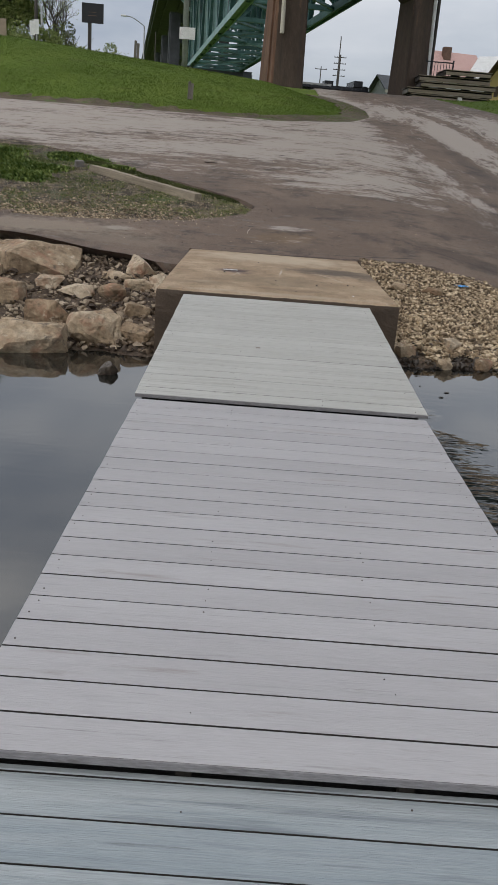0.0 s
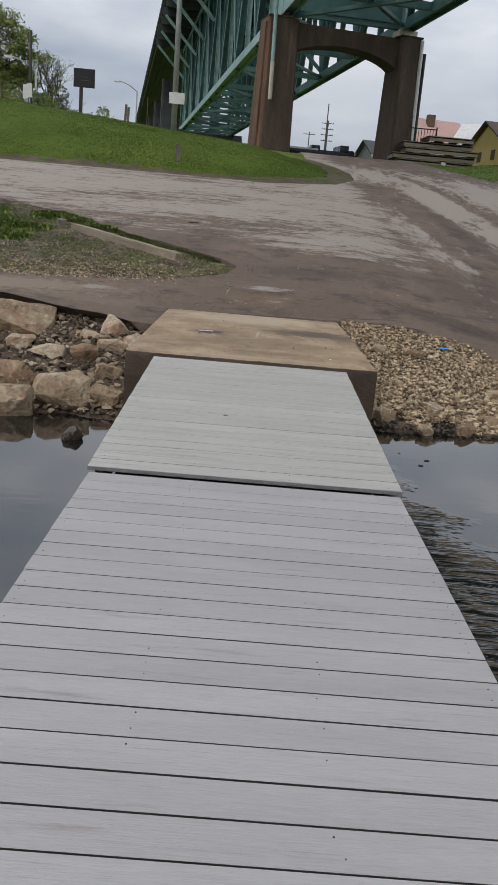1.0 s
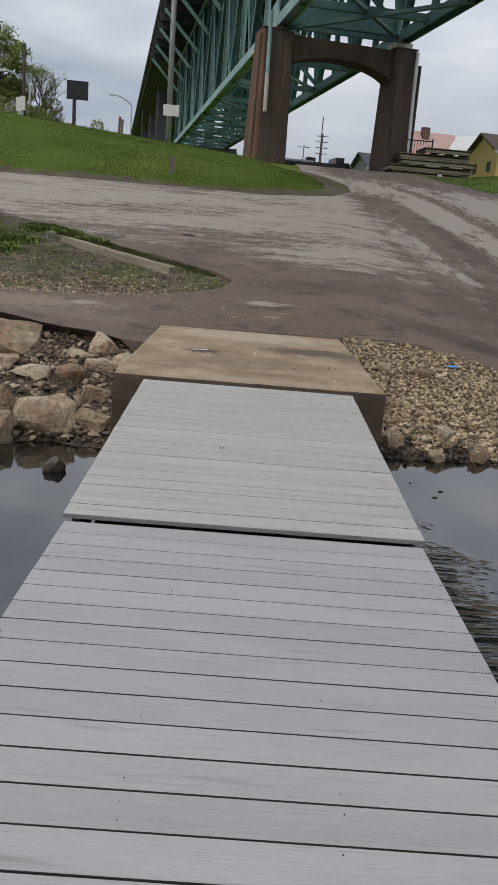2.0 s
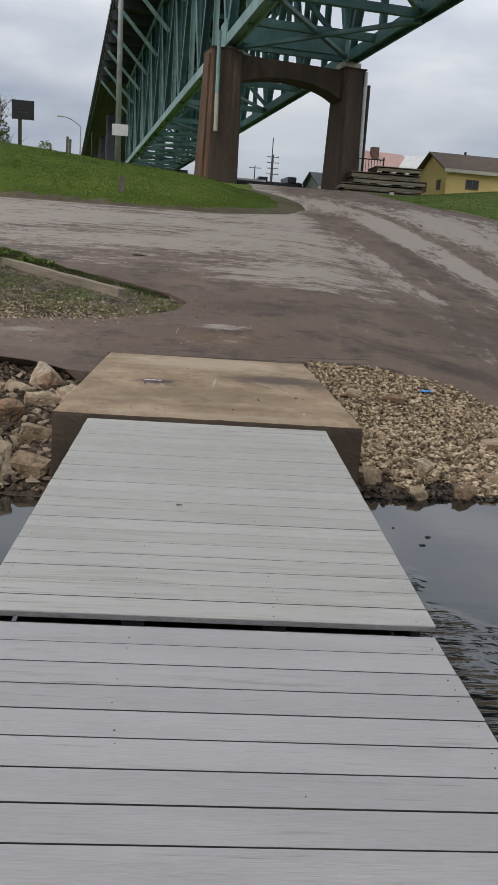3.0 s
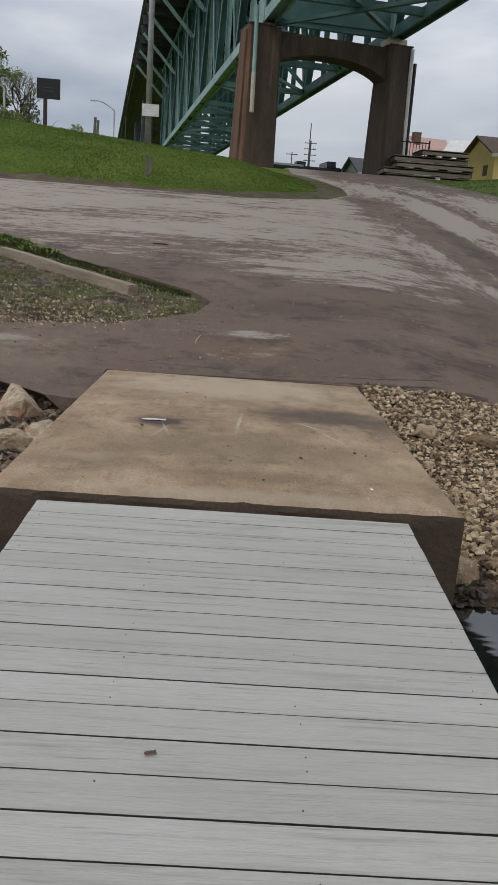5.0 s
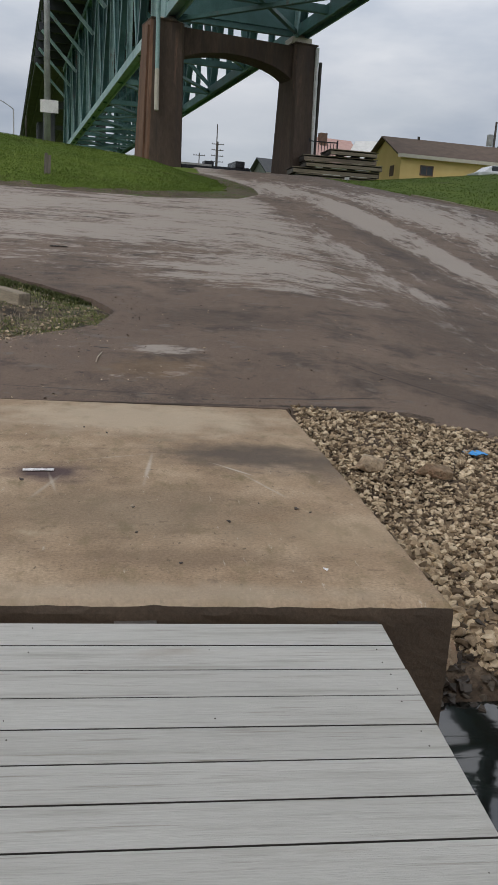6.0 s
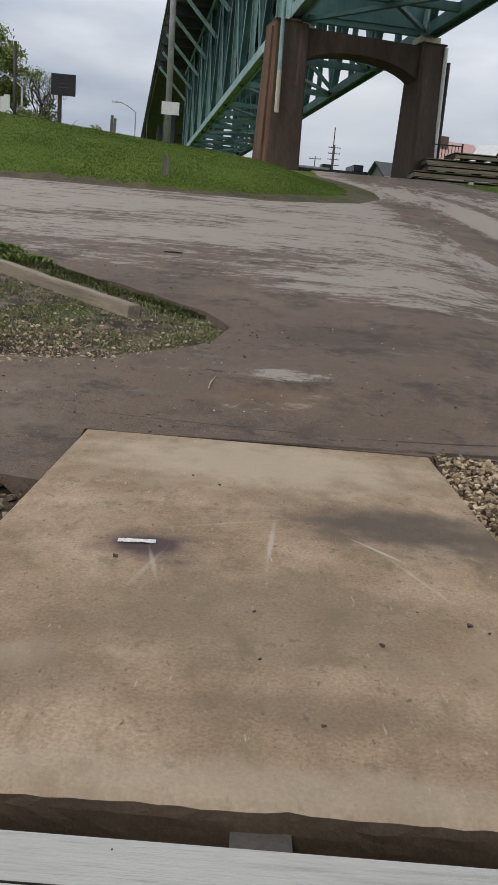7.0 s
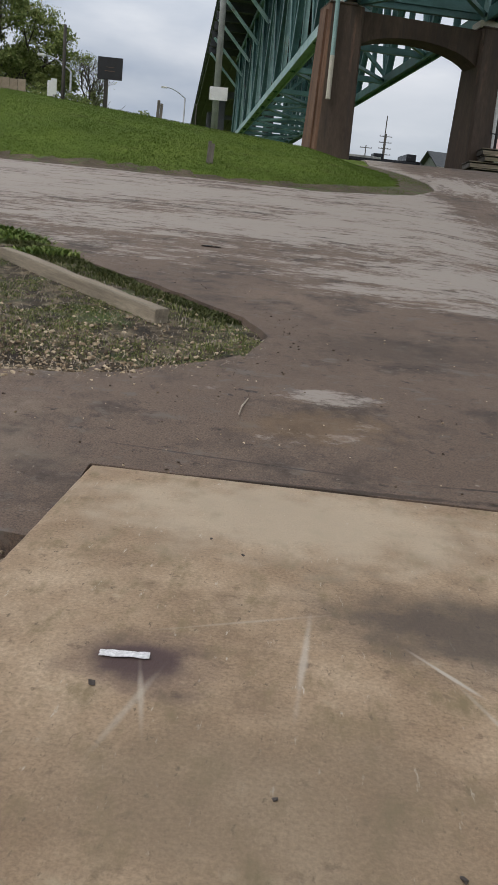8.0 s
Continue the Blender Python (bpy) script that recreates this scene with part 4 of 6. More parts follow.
def make_bridge():
    br = thing("truss_bridge", (BO.x, BO.y, 0), "green painted steel deck truss road bridge on concrete piers", "bridge")
    inv = br.matrix_world.inverted()

    def put(name, bm, mat, label=""):
        bm.transform(inv)
        return part(name, bm, mat, br, label)

    k0, k1 = -20, 16
    for o in (0, WIDE):
        for k in range(k0, k1, 2):
            a, b = k * PANEL, (k + 2) * PANEL
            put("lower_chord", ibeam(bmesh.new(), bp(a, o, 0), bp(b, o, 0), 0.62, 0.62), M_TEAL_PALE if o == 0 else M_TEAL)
            put("upper_chord", ibeam(bmesh.new(), bp(a, o, DEPTH), bp(b, o, DEPTH), 0.6, 0.6), M_TEAL)
            mid = a + PANEL
            put("diagonal", ibeam(bmesh.new(), bp(a, o, 0), bp(mid, o, DEPTH), 0.42, 0.42), M_TEAL)
            put("diagonal", ibeam(bmesh.new(), bp(mid, o, DEPTH), bp(b, o, 0), 0.42, 0.42), M_TEAL)
        for k in range(k0, k1 + 1):
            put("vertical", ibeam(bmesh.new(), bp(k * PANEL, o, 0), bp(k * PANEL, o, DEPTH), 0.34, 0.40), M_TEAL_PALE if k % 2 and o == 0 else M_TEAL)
    for k in range(k0, k1 + 1):
        s = k * PANEL
        if k <= 0 or k % 2 == 0 or k > 5:
            put("bottom_strut", beam(bmesh.new(), bp(s, 0, 0), bp(s, WIDE, 0), 0.30, 0.40), M_TEAL)
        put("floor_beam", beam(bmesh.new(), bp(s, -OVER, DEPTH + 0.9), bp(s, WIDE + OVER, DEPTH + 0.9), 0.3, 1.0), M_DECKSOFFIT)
        if k % 2 == 0:
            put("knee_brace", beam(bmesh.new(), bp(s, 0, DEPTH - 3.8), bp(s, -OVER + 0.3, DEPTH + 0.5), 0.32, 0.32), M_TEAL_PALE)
            put("knee_brace", beam(bmesh.new(), bp(s, WIDE, DEPTH - 3.8), bp(s, WIDE + OVER - 0.3, DEPTH + 0.5), 0.32, 0.32), M_TEAL)
        if k % 4 == 0:
            put("sway_brace", beam(bmesh.new(), bp(s, 0, 0.3), bp(s, WIDE, DEPTH * 0.6), 0.26, 0.26), M_TEAL)
            put("sway_brace", beam(bmesh.new(), bp(s, WIDE, 0.3), bp(s, 0, DEPTH * 0.6), 0.26, 0.26), M_TEAL)
            put("sway_strut", beam(bmesh.new(), bp(s, 0, DEPTH * 0.6), bp(s, WIDE, DEPTH * 0.6), 0.26, 0.32), M_TEAL)
        if k < k1 - 1 and k % 2 == 0:
            t = s + 2 * PANEL
            put("lateral", beam(bmesh.new(), bp(s, 0, -0.05), bp(t, WIDE, -0.05), 0.24, 0.2), M_TEAL)
            if k < 0 or k > 5:
                put("lateral", beam(bmesh.new(), bp(s, WIDE, -0.3), bp(t, 0, -0.3), 0.24, 0.2), M_TEAL)
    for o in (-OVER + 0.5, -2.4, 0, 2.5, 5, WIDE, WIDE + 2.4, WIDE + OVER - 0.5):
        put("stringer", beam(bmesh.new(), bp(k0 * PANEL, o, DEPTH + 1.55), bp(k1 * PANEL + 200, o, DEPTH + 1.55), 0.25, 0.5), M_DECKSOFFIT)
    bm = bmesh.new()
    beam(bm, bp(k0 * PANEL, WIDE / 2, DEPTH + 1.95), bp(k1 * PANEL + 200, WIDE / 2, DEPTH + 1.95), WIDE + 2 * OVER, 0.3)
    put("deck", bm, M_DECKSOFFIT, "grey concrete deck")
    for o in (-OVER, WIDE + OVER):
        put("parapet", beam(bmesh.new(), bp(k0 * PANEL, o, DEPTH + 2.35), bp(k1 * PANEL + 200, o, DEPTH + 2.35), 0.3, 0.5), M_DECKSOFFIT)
        put("rail", beam(bmesh.new(), bp(k0 * PANEL, o, DEPTH + 2.95), bp(k1 * PANEL + 200, o, DEPTH + 2.95), 0.12, 0.12), M_GALV)
        bm = bmesh.new()
        for k in range(2 * k0, 2 * k1 + 70):
            s = k * PANEL / 2
            beam(bm, bp(s, o, DEPTH + 2.5), bp(s, o, DEPTH + 2.95), 0.1, 0.1)
        put("rail_posts", bm, M_GALV)
    # heavy cross beam and gussets over the pier
    put("pier_girder", beam(bmesh.new(), bp(0, 0, 0.75), bp(0, WIDE, 0.75), 0.5, 1.3), M_TEAL)
    for o in (0, WIDE):
        bm = bmesh.new()
        box(bm, (-0.06, -0.9, -0.35), (0.06, 0.9, 1.1), 0.02)
        bm.transform(Matrix.Translation(bp(0, o - 0.36, 0)) @ pose(0, 0, 0, 0, 0, BH))
        put("gusset_plate", bm, M_TEAL_PALE)
        bm = bmesh.new()
        box(bm, (-0.6, -0.62, -0.62), (0.6, 0.62, -0.28), 0.04)
        box(bm, (-0.28, -0.3, -0.3), (0.28, 0.3, -0.1), 0.04)
        bm.transform(Matrix.Translation(bp(0, o, 0)) @ pose(0, 0, 0, 0, 0, BH))
        put("bearing", bm, M_TRIM, "pale weathered steel bearing")
    return br


PT = 15.0


def make_pier(s, name_label, base, top, gap_w, concrete, stained):
    """A concrete portal pier: two battered columns and an arched cross wall."""
    c = bp(s, WIDE / 2 - 0.2, 0)
    e = thing("bridge_pier", (c.x, c.y, base), name_label, "pier", "bridge piers", PT)
    h = top - base
    half = gap_w / 2
    for sx in (-1, 1):
        bm = bmesh.new()
        w0, w1, d0, d1 = (1.55, 1.40, 3.2, 2.0) if sx > 0 else (1.98, 1.85, 3.2, 2.0)
        mid = sx * half + (0.0 if sx > 0 else 0.2)
        lo = [bm.verts.new((mid + a * w0 / 2 + sx * 0.1, b * d0 / 2, -1.0)) for a, b in ((-1, -1), (1, -1), (1, 1), (-1, 1))]
        hi = [bm.verts.new((mid + a * w1 / 2, b * d1 / 2, h)) for a, b in ((-1, -1), (1, -1), (1, 1), (-1, 1))]
        bm.faces.new(lo[::-1])
        bm.faces.new(hi)
        for k in range(4):
            bm.faces.new((lo[k], lo[(k + 1) % 4], hi[(k + 1) % 4], hi[k]))
        vert_edges = [ed for ed in bm.edges if abs(ed.verts[0].co.z - ed.verts[1].co.z) > 2]
        bmesh.ops.bevel(bm, geom=vert_edges, offset=0.12, segments=1, affect='EDGES')
        bm.normal_update()
        for f in bm.faces:
            if sx < 0 and f.normal.x < -0.5:
                f.material_index = 1
        part("column", bm, concrete, e).data.materials.append(stained)
        # a raised rib on the outer end wall
        bm = bmesh.new()
        a = Vector((mid + sx * (w0 / 2 + 0.08), -0.4, -0.5))
        b = Vector((mid + sx * (w1 / 2 + 0.02), -0.3, h - 0.3))
        beam(bm, a, b, 0.9, 0.22, (1, 0, 0))
        part("pilaster", bm, stained if sx < 0 else concrete, e, "rust stained pilaster" if sx < 0 else "")
    bm = bmesh.new()
    n, x0 = 16, half - 0.6
    rows = []
    for k in range(n + 1):
        x = -x0 + 2 * x0 * k / n
        u = x / x0
        zb = h - 1.05 - 0.65 * u * u - 0.25 * u ** 6
        rows.append([bm.verts.new((x, y, z)) for y, z in ((-0.75, h - 0.12), (-0.75, zb), (0.75, zb), (0.75, h - 0.12))])
    for k in range(n):
        for q in range(4):
            bm.faces.new((rows[k][q], rows[k][(q + 1) % 4], rows[k + 1][(q + 1) % 4], rows[k + 1][q]))
    bm.faces.new(rows[0])
    bm.faces.new(rows[-1][::-1])
    bmesh.ops.recalc_face_normals(bm, faces=bm.faces[:])
    part("arched_wall", bm, concrete, e)
    for sx in (-1, 1):
        bm = bmesh.new()
        box(bm, (sx * half - 0.74, -1.06, h - 0.02), (sx * half + 0.74, 1.06, h + 0.07), 0.03)
        part("column_cap", bm, concrete, e)
    return e


make_bridge()
pier = make_pier(0, "brown stained concrete portal pier with an arched cross wall", 5.5, 12.92, WIDE + 0.85, M_PIER, M_RUST_PIER)
# drain pipes on the pier
for sx, top_mat, yy in ((-1, M_TEAL_PALE, -1.95), (1, M_WHITE, -1.6)):
    bm = bmesh.new()
    x = sx * (WIDE / 2 + 0.42) + (-0.5 if sx < 0 else 0.66)
    split = 4.85 if sx < 0 else 3.6
    tube(bm, (x, yy + 0.5, 8.2 if sx < 0 else 7.3), (x, yy + 0.35, split), 0.11, seg=10)
    part("drain_pipe", bm, top_mat, pier, "pale green drain pipe" if sx < 0 else "white drain pipe")
    bm = bmesh.new()
    tube(bm, (x, yy + 0.35, split), (x, yy + 0.25, 0.6 if sx > 0 else 2.8), 0.12, seg=10)
    part("drain_pipe", bm, M_WHITE if sx > 0 else M_TRIM, pier, "pale lower drain pipe")
bm = bmesh.new()
tube(bm, (WIDE / 2 + 1.38, -1.0, 6.6), (WIDE / 2 + 1.38, -1.1, 0.4), 0.10, seg=10)
part("drain_pipe", bm, M_JOIST, pier, "dark iron drain pipe")
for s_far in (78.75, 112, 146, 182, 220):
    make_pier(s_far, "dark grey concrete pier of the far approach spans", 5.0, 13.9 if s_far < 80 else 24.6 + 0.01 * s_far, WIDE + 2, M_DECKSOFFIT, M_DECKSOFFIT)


# ---- rocks and gravel ----
def rock_bm(size, seed, flat=0.7, points=18):
    """An angular broken block: the hull of points in a box, edges worn, faces roughened."""
    rng = random.Random(seed)
    bm = bmesh.new()
    for _ in range(points):
        v = Vector([rng.uniform(-1, 1) for _ in range(3)])
        v *= 1 / max(0.75, v.length ** 0.6)
        bm.verts.new((v.x * size[0] / 2, v.y * size[1] / 2, v.z * size[2] / 2))
    r = bmesh.ops.convex_hull(bm, input=bm.verts[:])
    bmesh.ops.delete(bm, geom=[g for g in r['geom_interior'] if isinstance(g, bmesh.types.BMVert)], context='VERTS')
    bmesh.ops.triangulate(bm, faces=bm.faces[:])
    if max(size) > 0.1:
        for _ in range(4):
            long = [e for e in bm.edges if e.calc_length() > 0.085 * max(size)]
            if not long:
                break
            bmesh.ops.subdivide_edges(bm, edges=long, cuts=1)
            bmesh.ops.triangulate(bm, faces=[f for f in bm.faces if len(f.verts) > 3])
        bmesh.ops.smooth_vert(bm, verts=bm.verts[:], factor=0.35, use_axis_x=True, use_axis_y=True, use_axis_z=True)
    for v in bm.verts:
        p = v.co * (3.0 / max(size)) + Vector((seed * 3.7, 0, 0))
        lump = 0.035 * noise.noise(p) + 0.018 * noise.noise(p * 2.7) + 0.008 * noise.noise(p * 7)
        crack = abs(noise.noise(p * 1.4 + Vector((0, 0, 20))))
        v.co += v.co.normalized() * max(size) * (lump - 0.02 * max(0.0, 0.10 - crack) / 0.10)
    bmesh.ops.recalc_face_normals(bm, faces=bm.faces[:])
    return bm


ROCKS = [((-3.05, 2.7), (1.5, 1.05, 0.62), 8, 0.38, "large flat pale limestone boulder on the shore"),
         ((-1.72, 2.75), (0.46, 0.42, 0.42), -25, 0.35, "blocky pale limestone boulder on the shore"),
         ((-1.86, 0.42), (0.74, 0.55, 0.5), 20, 0.3, "rough tan limestone boulder at the water's edge"),
         ((-2.42, 0.65), (0.58, 0.5, 0.56), -10, 0.3, "upright tan limestone boulder at the water's edge"),
         ((-2.52, 0.0), (1.05, 0.6, 0.5), 12, 0.32, "broad tan limestone boulder standing in the water"),
         ((-3.15, 1.45), (0.85, 0.7, 0.5), -15, 0.35, "weathered brown limestone boulder on the shore"),
         ((-1.90, 1.65), (0.36, 0.3, 0.3), 30, 0.3, "small pale limestone rock on the shore"),
         ((-1.66, 2.1), (0.44, 0.3, 0.24), 10, 0.35, "reddish limestone rock on the shore"),
         ((-1.38, 2.15), (0.34, 0.4, 0.36), 40, 0.35, "pinkish limestone rock beside the abutment"),
         ((-1.42, 0.5), (0.40, 0.36, 0.3), -30, 0.35, "grey limestone rock beside the abutment"),
         ((-3.55, 2.15), (0.5, 0.42, 0.32), 22, 0.35, "pale limestone rock on the shore"),
         ((-2.35, 1.75), (0.55, 0.4, 0.22), -18, 0.3, "flat grey limestone rock on the shore"),
         ((-2.72, 2.0), (0.42, 0.34, 0.24), 5, 0.3, "grey limestone rock on the shore"),
         ((-1.55, 1.15), (0.36, 0.32, 0.26), 55, 0.3, "rough limestone rock on the shore"),
         ((-3.4, 0.45), (0.8, 0.6, 0.5), 33, 0.3, "tan limestone boulder at the water's edge"),
         ((-4.3, 1.6), (0.9, 0.8, 0.6), 12, 0.35, "large limestone boulder on the shore"),
         ((-4.2, 0.1), (0.9, 0.7, 0.5), -22, 0.3, "tan limestone boulder at the water's edge"),
         ((-5.2, 1.0), (1.0, 0.8, 0.6), 40, 0.35, "large limestone boulder on the shore"),
         ((-2.0, 2.45), (0.5, 0.26, 0.16), -8, 0.25, "flat limestone slab lying on the shore"),
         ((1.62, 2.62), (0.30, 0.26, 0.10), 10, 0.2, "flat pale limestone rock among the gravel"),
         ((2.05, 2.55), (0.34, 0.2, 0.10), -15, 0.2, "flat pale limestone rock among the gravel"),
         ((3.0, 1.75), (0.55, 0.32, 0.12), -5, 0.2, "flat buff limestone slab among the gravel"),
         ((2.0, 1.0), (0.30, 0.24, 0.16), 30, 0.3, "pale limestone rock among the gravel"),
         ((2.65, 0.95), (0.24, 0.2, 0.15), -30, 0.3, "pale limestone rock among the gravel"),
         ((1.45, 0.75), (0.3, 0.24, 0.2), 15, 0.35, "wet brown rock at the water's edge"),
         ((2.3, 0.62), (0.28, 0.22, 0.18), 50, 0.35, "wet brown rock at the water's edge"),
         ((1.85, 0.52), (0.22, 0.2, 0.16), 80, 0.35, "wet brown rock at the water's edge")]
for k, ((x, y), size, turn, sink, label) in enumerate(ROCKS):
    ob = mesh_ob("rock", rock_bm(size, 11 + k), M_STONE)
    ob.matrix_world = pose(x, y, terrain(x, y) + size[2] * (0.5 - sink) + 0.02, 0, 0, turn)
    tagged(ob, label, "rock", "shore rocks")
ob = mesh_ob("rock", rock_bm((0.23, 0.19, 0.18), 75), M_WETSTONE)
ob.matrix_world = pose(-1.52, -0.71, -0.69, 0, 0, 20)
tagged(ob, "small dark wet rock standing in the water", "rock", "shore rocks")


def stone_shapes(count, seed):
    rng = random.Random(seed)
    out = []
    for k in range(count):
        bm = bmesh.new()
        for _ in range(11):
            v = Vector((rng.gauss(0, 1), rng.gauss(0, 1), rng.gauss(0, 1))).normalized()
            bm.verts.new((v.x * 0.5 * rng.uniform(0.8, 1.1), v.y * 0.38 * rng.uniform(0.8, 1.1), v.z * 0.27))
        r = bmesh.ops.convex_hull(bm, input=bm.verts[:])
        bmesh.ops.delete(bm, geom=[g for g in r['geom_interior'] if isinstance(g, bmesh.types.BMVert)], context='VERTS')
        bm.verts.ensure_lookup_table()
        bm.verts.index_update()
        bmesh.ops.recalc_face_normals(bm, faces=bm.faces[:])
        out.append((np.array([v.co[:] for v in bm.verts]), [[v.index for v in f.verts] for f in bm.faces]))
        bm.free()
    return out


def scatter(name, material, shapes, places, label, category):
    """Many small pieces in one mesh: places of (x, y, z, size, turn, tilt)."""
    verts, faces, base = [], [], 0
    for k, (x, y, z, size, turn, tilt) in enumerate(places):
        vs, fs = shapes[k % len(shapes)]
        m = np.array(Euler((tilt, tilt * 0.6, turn)).to_matrix())
        verts.append(vs @ m.T * size + (x, y, z))
        faces += [[i + base for i in f] for f in fs]
        base += len(vs)
    me = bpy.data.meshes.new(name)
    me.from_pydata(np.concatenate(verts).tolist(), [], faces)
    me.materials.append(material)
    return tagged(new(name, me), label, category, kind="stuff")


STONES = stone_shapes(14, 5)
rng = random.Random(3)
GRAVEL_EDGE = ragged([(1.2, 0.25), (1.2, 3.6), (1.5, 3.55), (1.95, 3.55), (2.75, 3.37), (3.42, 2.9), (3.93, 2.03), (4.4, 0.7), (4.9, -0.3), (3.2, 0.1), (2.0, 0.2)], 0.2, 0.1)
places = []
while len(places) < 26000:
    x, y = rng.uniform(1.15, 5.0), rng.uniform(0.2, 3.75)
    if x < 1.215 or y < 0.72 + 0.22 * noise.noise(Vector((x * 3, 0, 4))) or not inside(GRAVEL_EDGE, x, y):
        continue
    size = rng.choice((0.015, 0.02, 0.025, 0.031, 0.039, 0.054)) * rng.uniform(0.8, 1.25) * (1.0 + 0.5 * smooth01(2.2, 1.0, y))
    places.append((x, y, terrain(x, y) + 0.015 + size * rng.uniform(0.0, 0.5), size, rng.uniform(0, 6.28), rng.gauss(0, 0.4)))
scatter("gravel", M_GRAVEL, STONES, places, "pale crushed limestone gravel beside the abutment", "gravel")
places = []
while len(places) < 1900:
    x, y = rng.uniform(1.2, 4.6), rng.uniform(0.15, 1.15)
    size = rng.choice((0.03, 0.045, 0.06, 0.085)) * rng.uniform(0.8, 1.25)
    if inside(GRAVEL_EDGE, x, y) and x > 1.23:
        places.append((x, y, terrain(x, y) + 0.01 + size * rng.uniform(0.0, 0.3), size, rng.uniform(0, 6.28), rng.gauss(0, 0.4)))
scatter("wet_stones", M_WETSTONE, STONES, places, "wet brown stones along the waterline", "gravel")
places = []
while len(places) < 4200:
    x, y = -rng.expovariate(0.4) - 1.22, rng.uniform(0.12, 3.9)
    if x < -7:
        continue
    size = rng.choice((0.03, 0.04, 0.055, 0.08, 0.11)) * rng.uniform(0.7, 1.3)
    places.append((x, y, terrain(x, y) + 0.03 + size * rng.uniform(0.0, 0.3), size, rng.uniform(0, 6.28), rng.gauss(0, 0.45)))
scatter("rubble", M_RUBBLE, STONES, places, "broken stone rubble between the shore rocks", "rubble")
places = []
while len(places) < 11000:
    x, y = rng.uniform(-9, -0.2), rng.uniform(4.6, 12)
    if not inside(ISLAND, x, y):
        continue
    size = rng.choice((0.012, 0.016, 0.022, 0.03)) * rng.uniform(0.7, 1.3)
    places.append((x, y, island_z(x, y) + size * 0.1, size, rng.uniform(0, 6.28), rng.gauss(0, 0.4)))
scatter("island_gravel", M_RUBBLE, STONES, places, "fine stones strewn over the weedy island", "gravel")
places = []
while len(places) < 260:
    x, y = rng.gauss(-0.5, 2.6), 3.7 + rng.expovariate(0.35)
    if not inside(ROAD, x, y) or y > 16:
        continue
    size = rng.choice((0.01, 0.014, 0.022)) * rng.uniform(0.8, 1.4)
    places.append((x, y, road_top(x, y) + size * 0.15, size, rng.uniform(0, 6.28), 0.2))
scatter("loose_stones", M_GRAVEL, STONES, places, "loose pebbles scattered over the asphalt", "pebbles")
places = []
while len(places) < 420:
    if rng.random() < 0.55:
        k = rng.randrange(5, 11)
        (xa, ya), (xb, yb), q = ISLAND[k - 1], ISLAND[k], rng.random()
        x, y = xa + (xb - xa) * q + abs(rng.gauss(0, 0.28)), ya + (yb - ya) * q + rng.gauss(0, 0.25)
    else:
        x, y = rng.gauss(0.3, 2.4), 3.62 + rng.expovariate(0.6)
    if not inside(ROAD, x, y) or inside(ISLAND, x, y) or y > 11:
        continue
    size = rng.choice((0.006, 0.008, 0.011, 0.015, 0.024)) * rng.uniform(0.8, 1.4)
    places.append((x, y, road_top(x, y) + size * 0.15, size, rng.uniform(0, 6.28), 0.2))
scatter("crumbled_dirt", M_DIRT, STONES, places, "dark crumbs of dirt and grit on the asphalt", "grit")
places = []
while len(places) < 5500:
    x, y = rng.uniform(-6, -0.3), 4.6 + rng.expovariate(1.7)
    if inside(ISLAND, x, y):
        size = rng.choice((0.02, 0.026, 0.034, 0.048)) * rng.uniform(0.7, 1.3)
        places.append((x, y, island_z(x, y) + size * 0.2, size, rng.uniform(0, 6.28), rng.gauss(0, 0.3)))
scatter("edge_gravel", M_GRAVEL, STONES, places, "pale gravel chips along the island's lower edge", "gravel")


# ---- grass and weeds ----
def blade_field(name, material, count, place, height, width, label, category, seed, blades=3, lean=0.5, fan=0.03):
    """Tufts of bent blades, each a tapering strip."""
    r = np.random.RandomState(seed)
    verts, faces = [], []
    made = 0
    while made < count:
        x, y, z, k = place(r)
        if z is None:
            continue
        made += 1
        for _ in range(blades):
            a = r.uniform(0, 6.283)
            h = height * k * r.uniform(0.5, 1.2)
            w = width * r.uniform(0.6, 1.3)
            ox, oy = x + r.normal(0, fan), y + r.normal(0, fan)
            dx, dy = math.cos(a), math.sin(a)
            l = lean * r.uniform(0.2, 1.3) * h
            b = len(verts)
            px, py = -dy * w / 2, dx * w / 2
            verts += [(ox - px, oy - py, z - 0.01), (ox + px, oy + py, z - 0.01), (ox + px * 0.8 + dx * l * 0.4, oy + py * 0.8 + dy * l * 0.4, z + h * 0.65),
                      (ox - px * 0.8 + dx * l * 0.4, oy - py * 0.8 + dy * l * 0.4, z + h * 0.65), (ox + dx * l, oy + dy * l, z + h)]
            faces += [(b, b + 1, b + 2, b + 3), (b + 3, b + 2, b + 4)]
    me = bpy.data.meshes.new(name)
    me.from_pydata(verts, [], faces)
    me.materials.append(material)
    return tagged(new(name, me), label, category, kind="stuff")


def bank_place(r):
    x, y = r.uniform(-17, 3.7), 21 + 11 * r.uniform() ** 1.25
    if inside(ROAD, x, y) or (inside(VERGE, x, y) and r.uniform() < 0.4):
        return x, y, None, 1
    return x, y, terrain(x, y) - 0.005, 0.7 + 0.6 * noise.noise(Vector((x * 0.5, y * 0.5, 0)))


def right_place(r):
    x, y = r.uniform(8.5, 26), r.uniform(20, 44)
    if inside(ROAD, x, y):
        return x, y, None, 1
    return x, y, terrain(x, y) - 0.02, 0.8


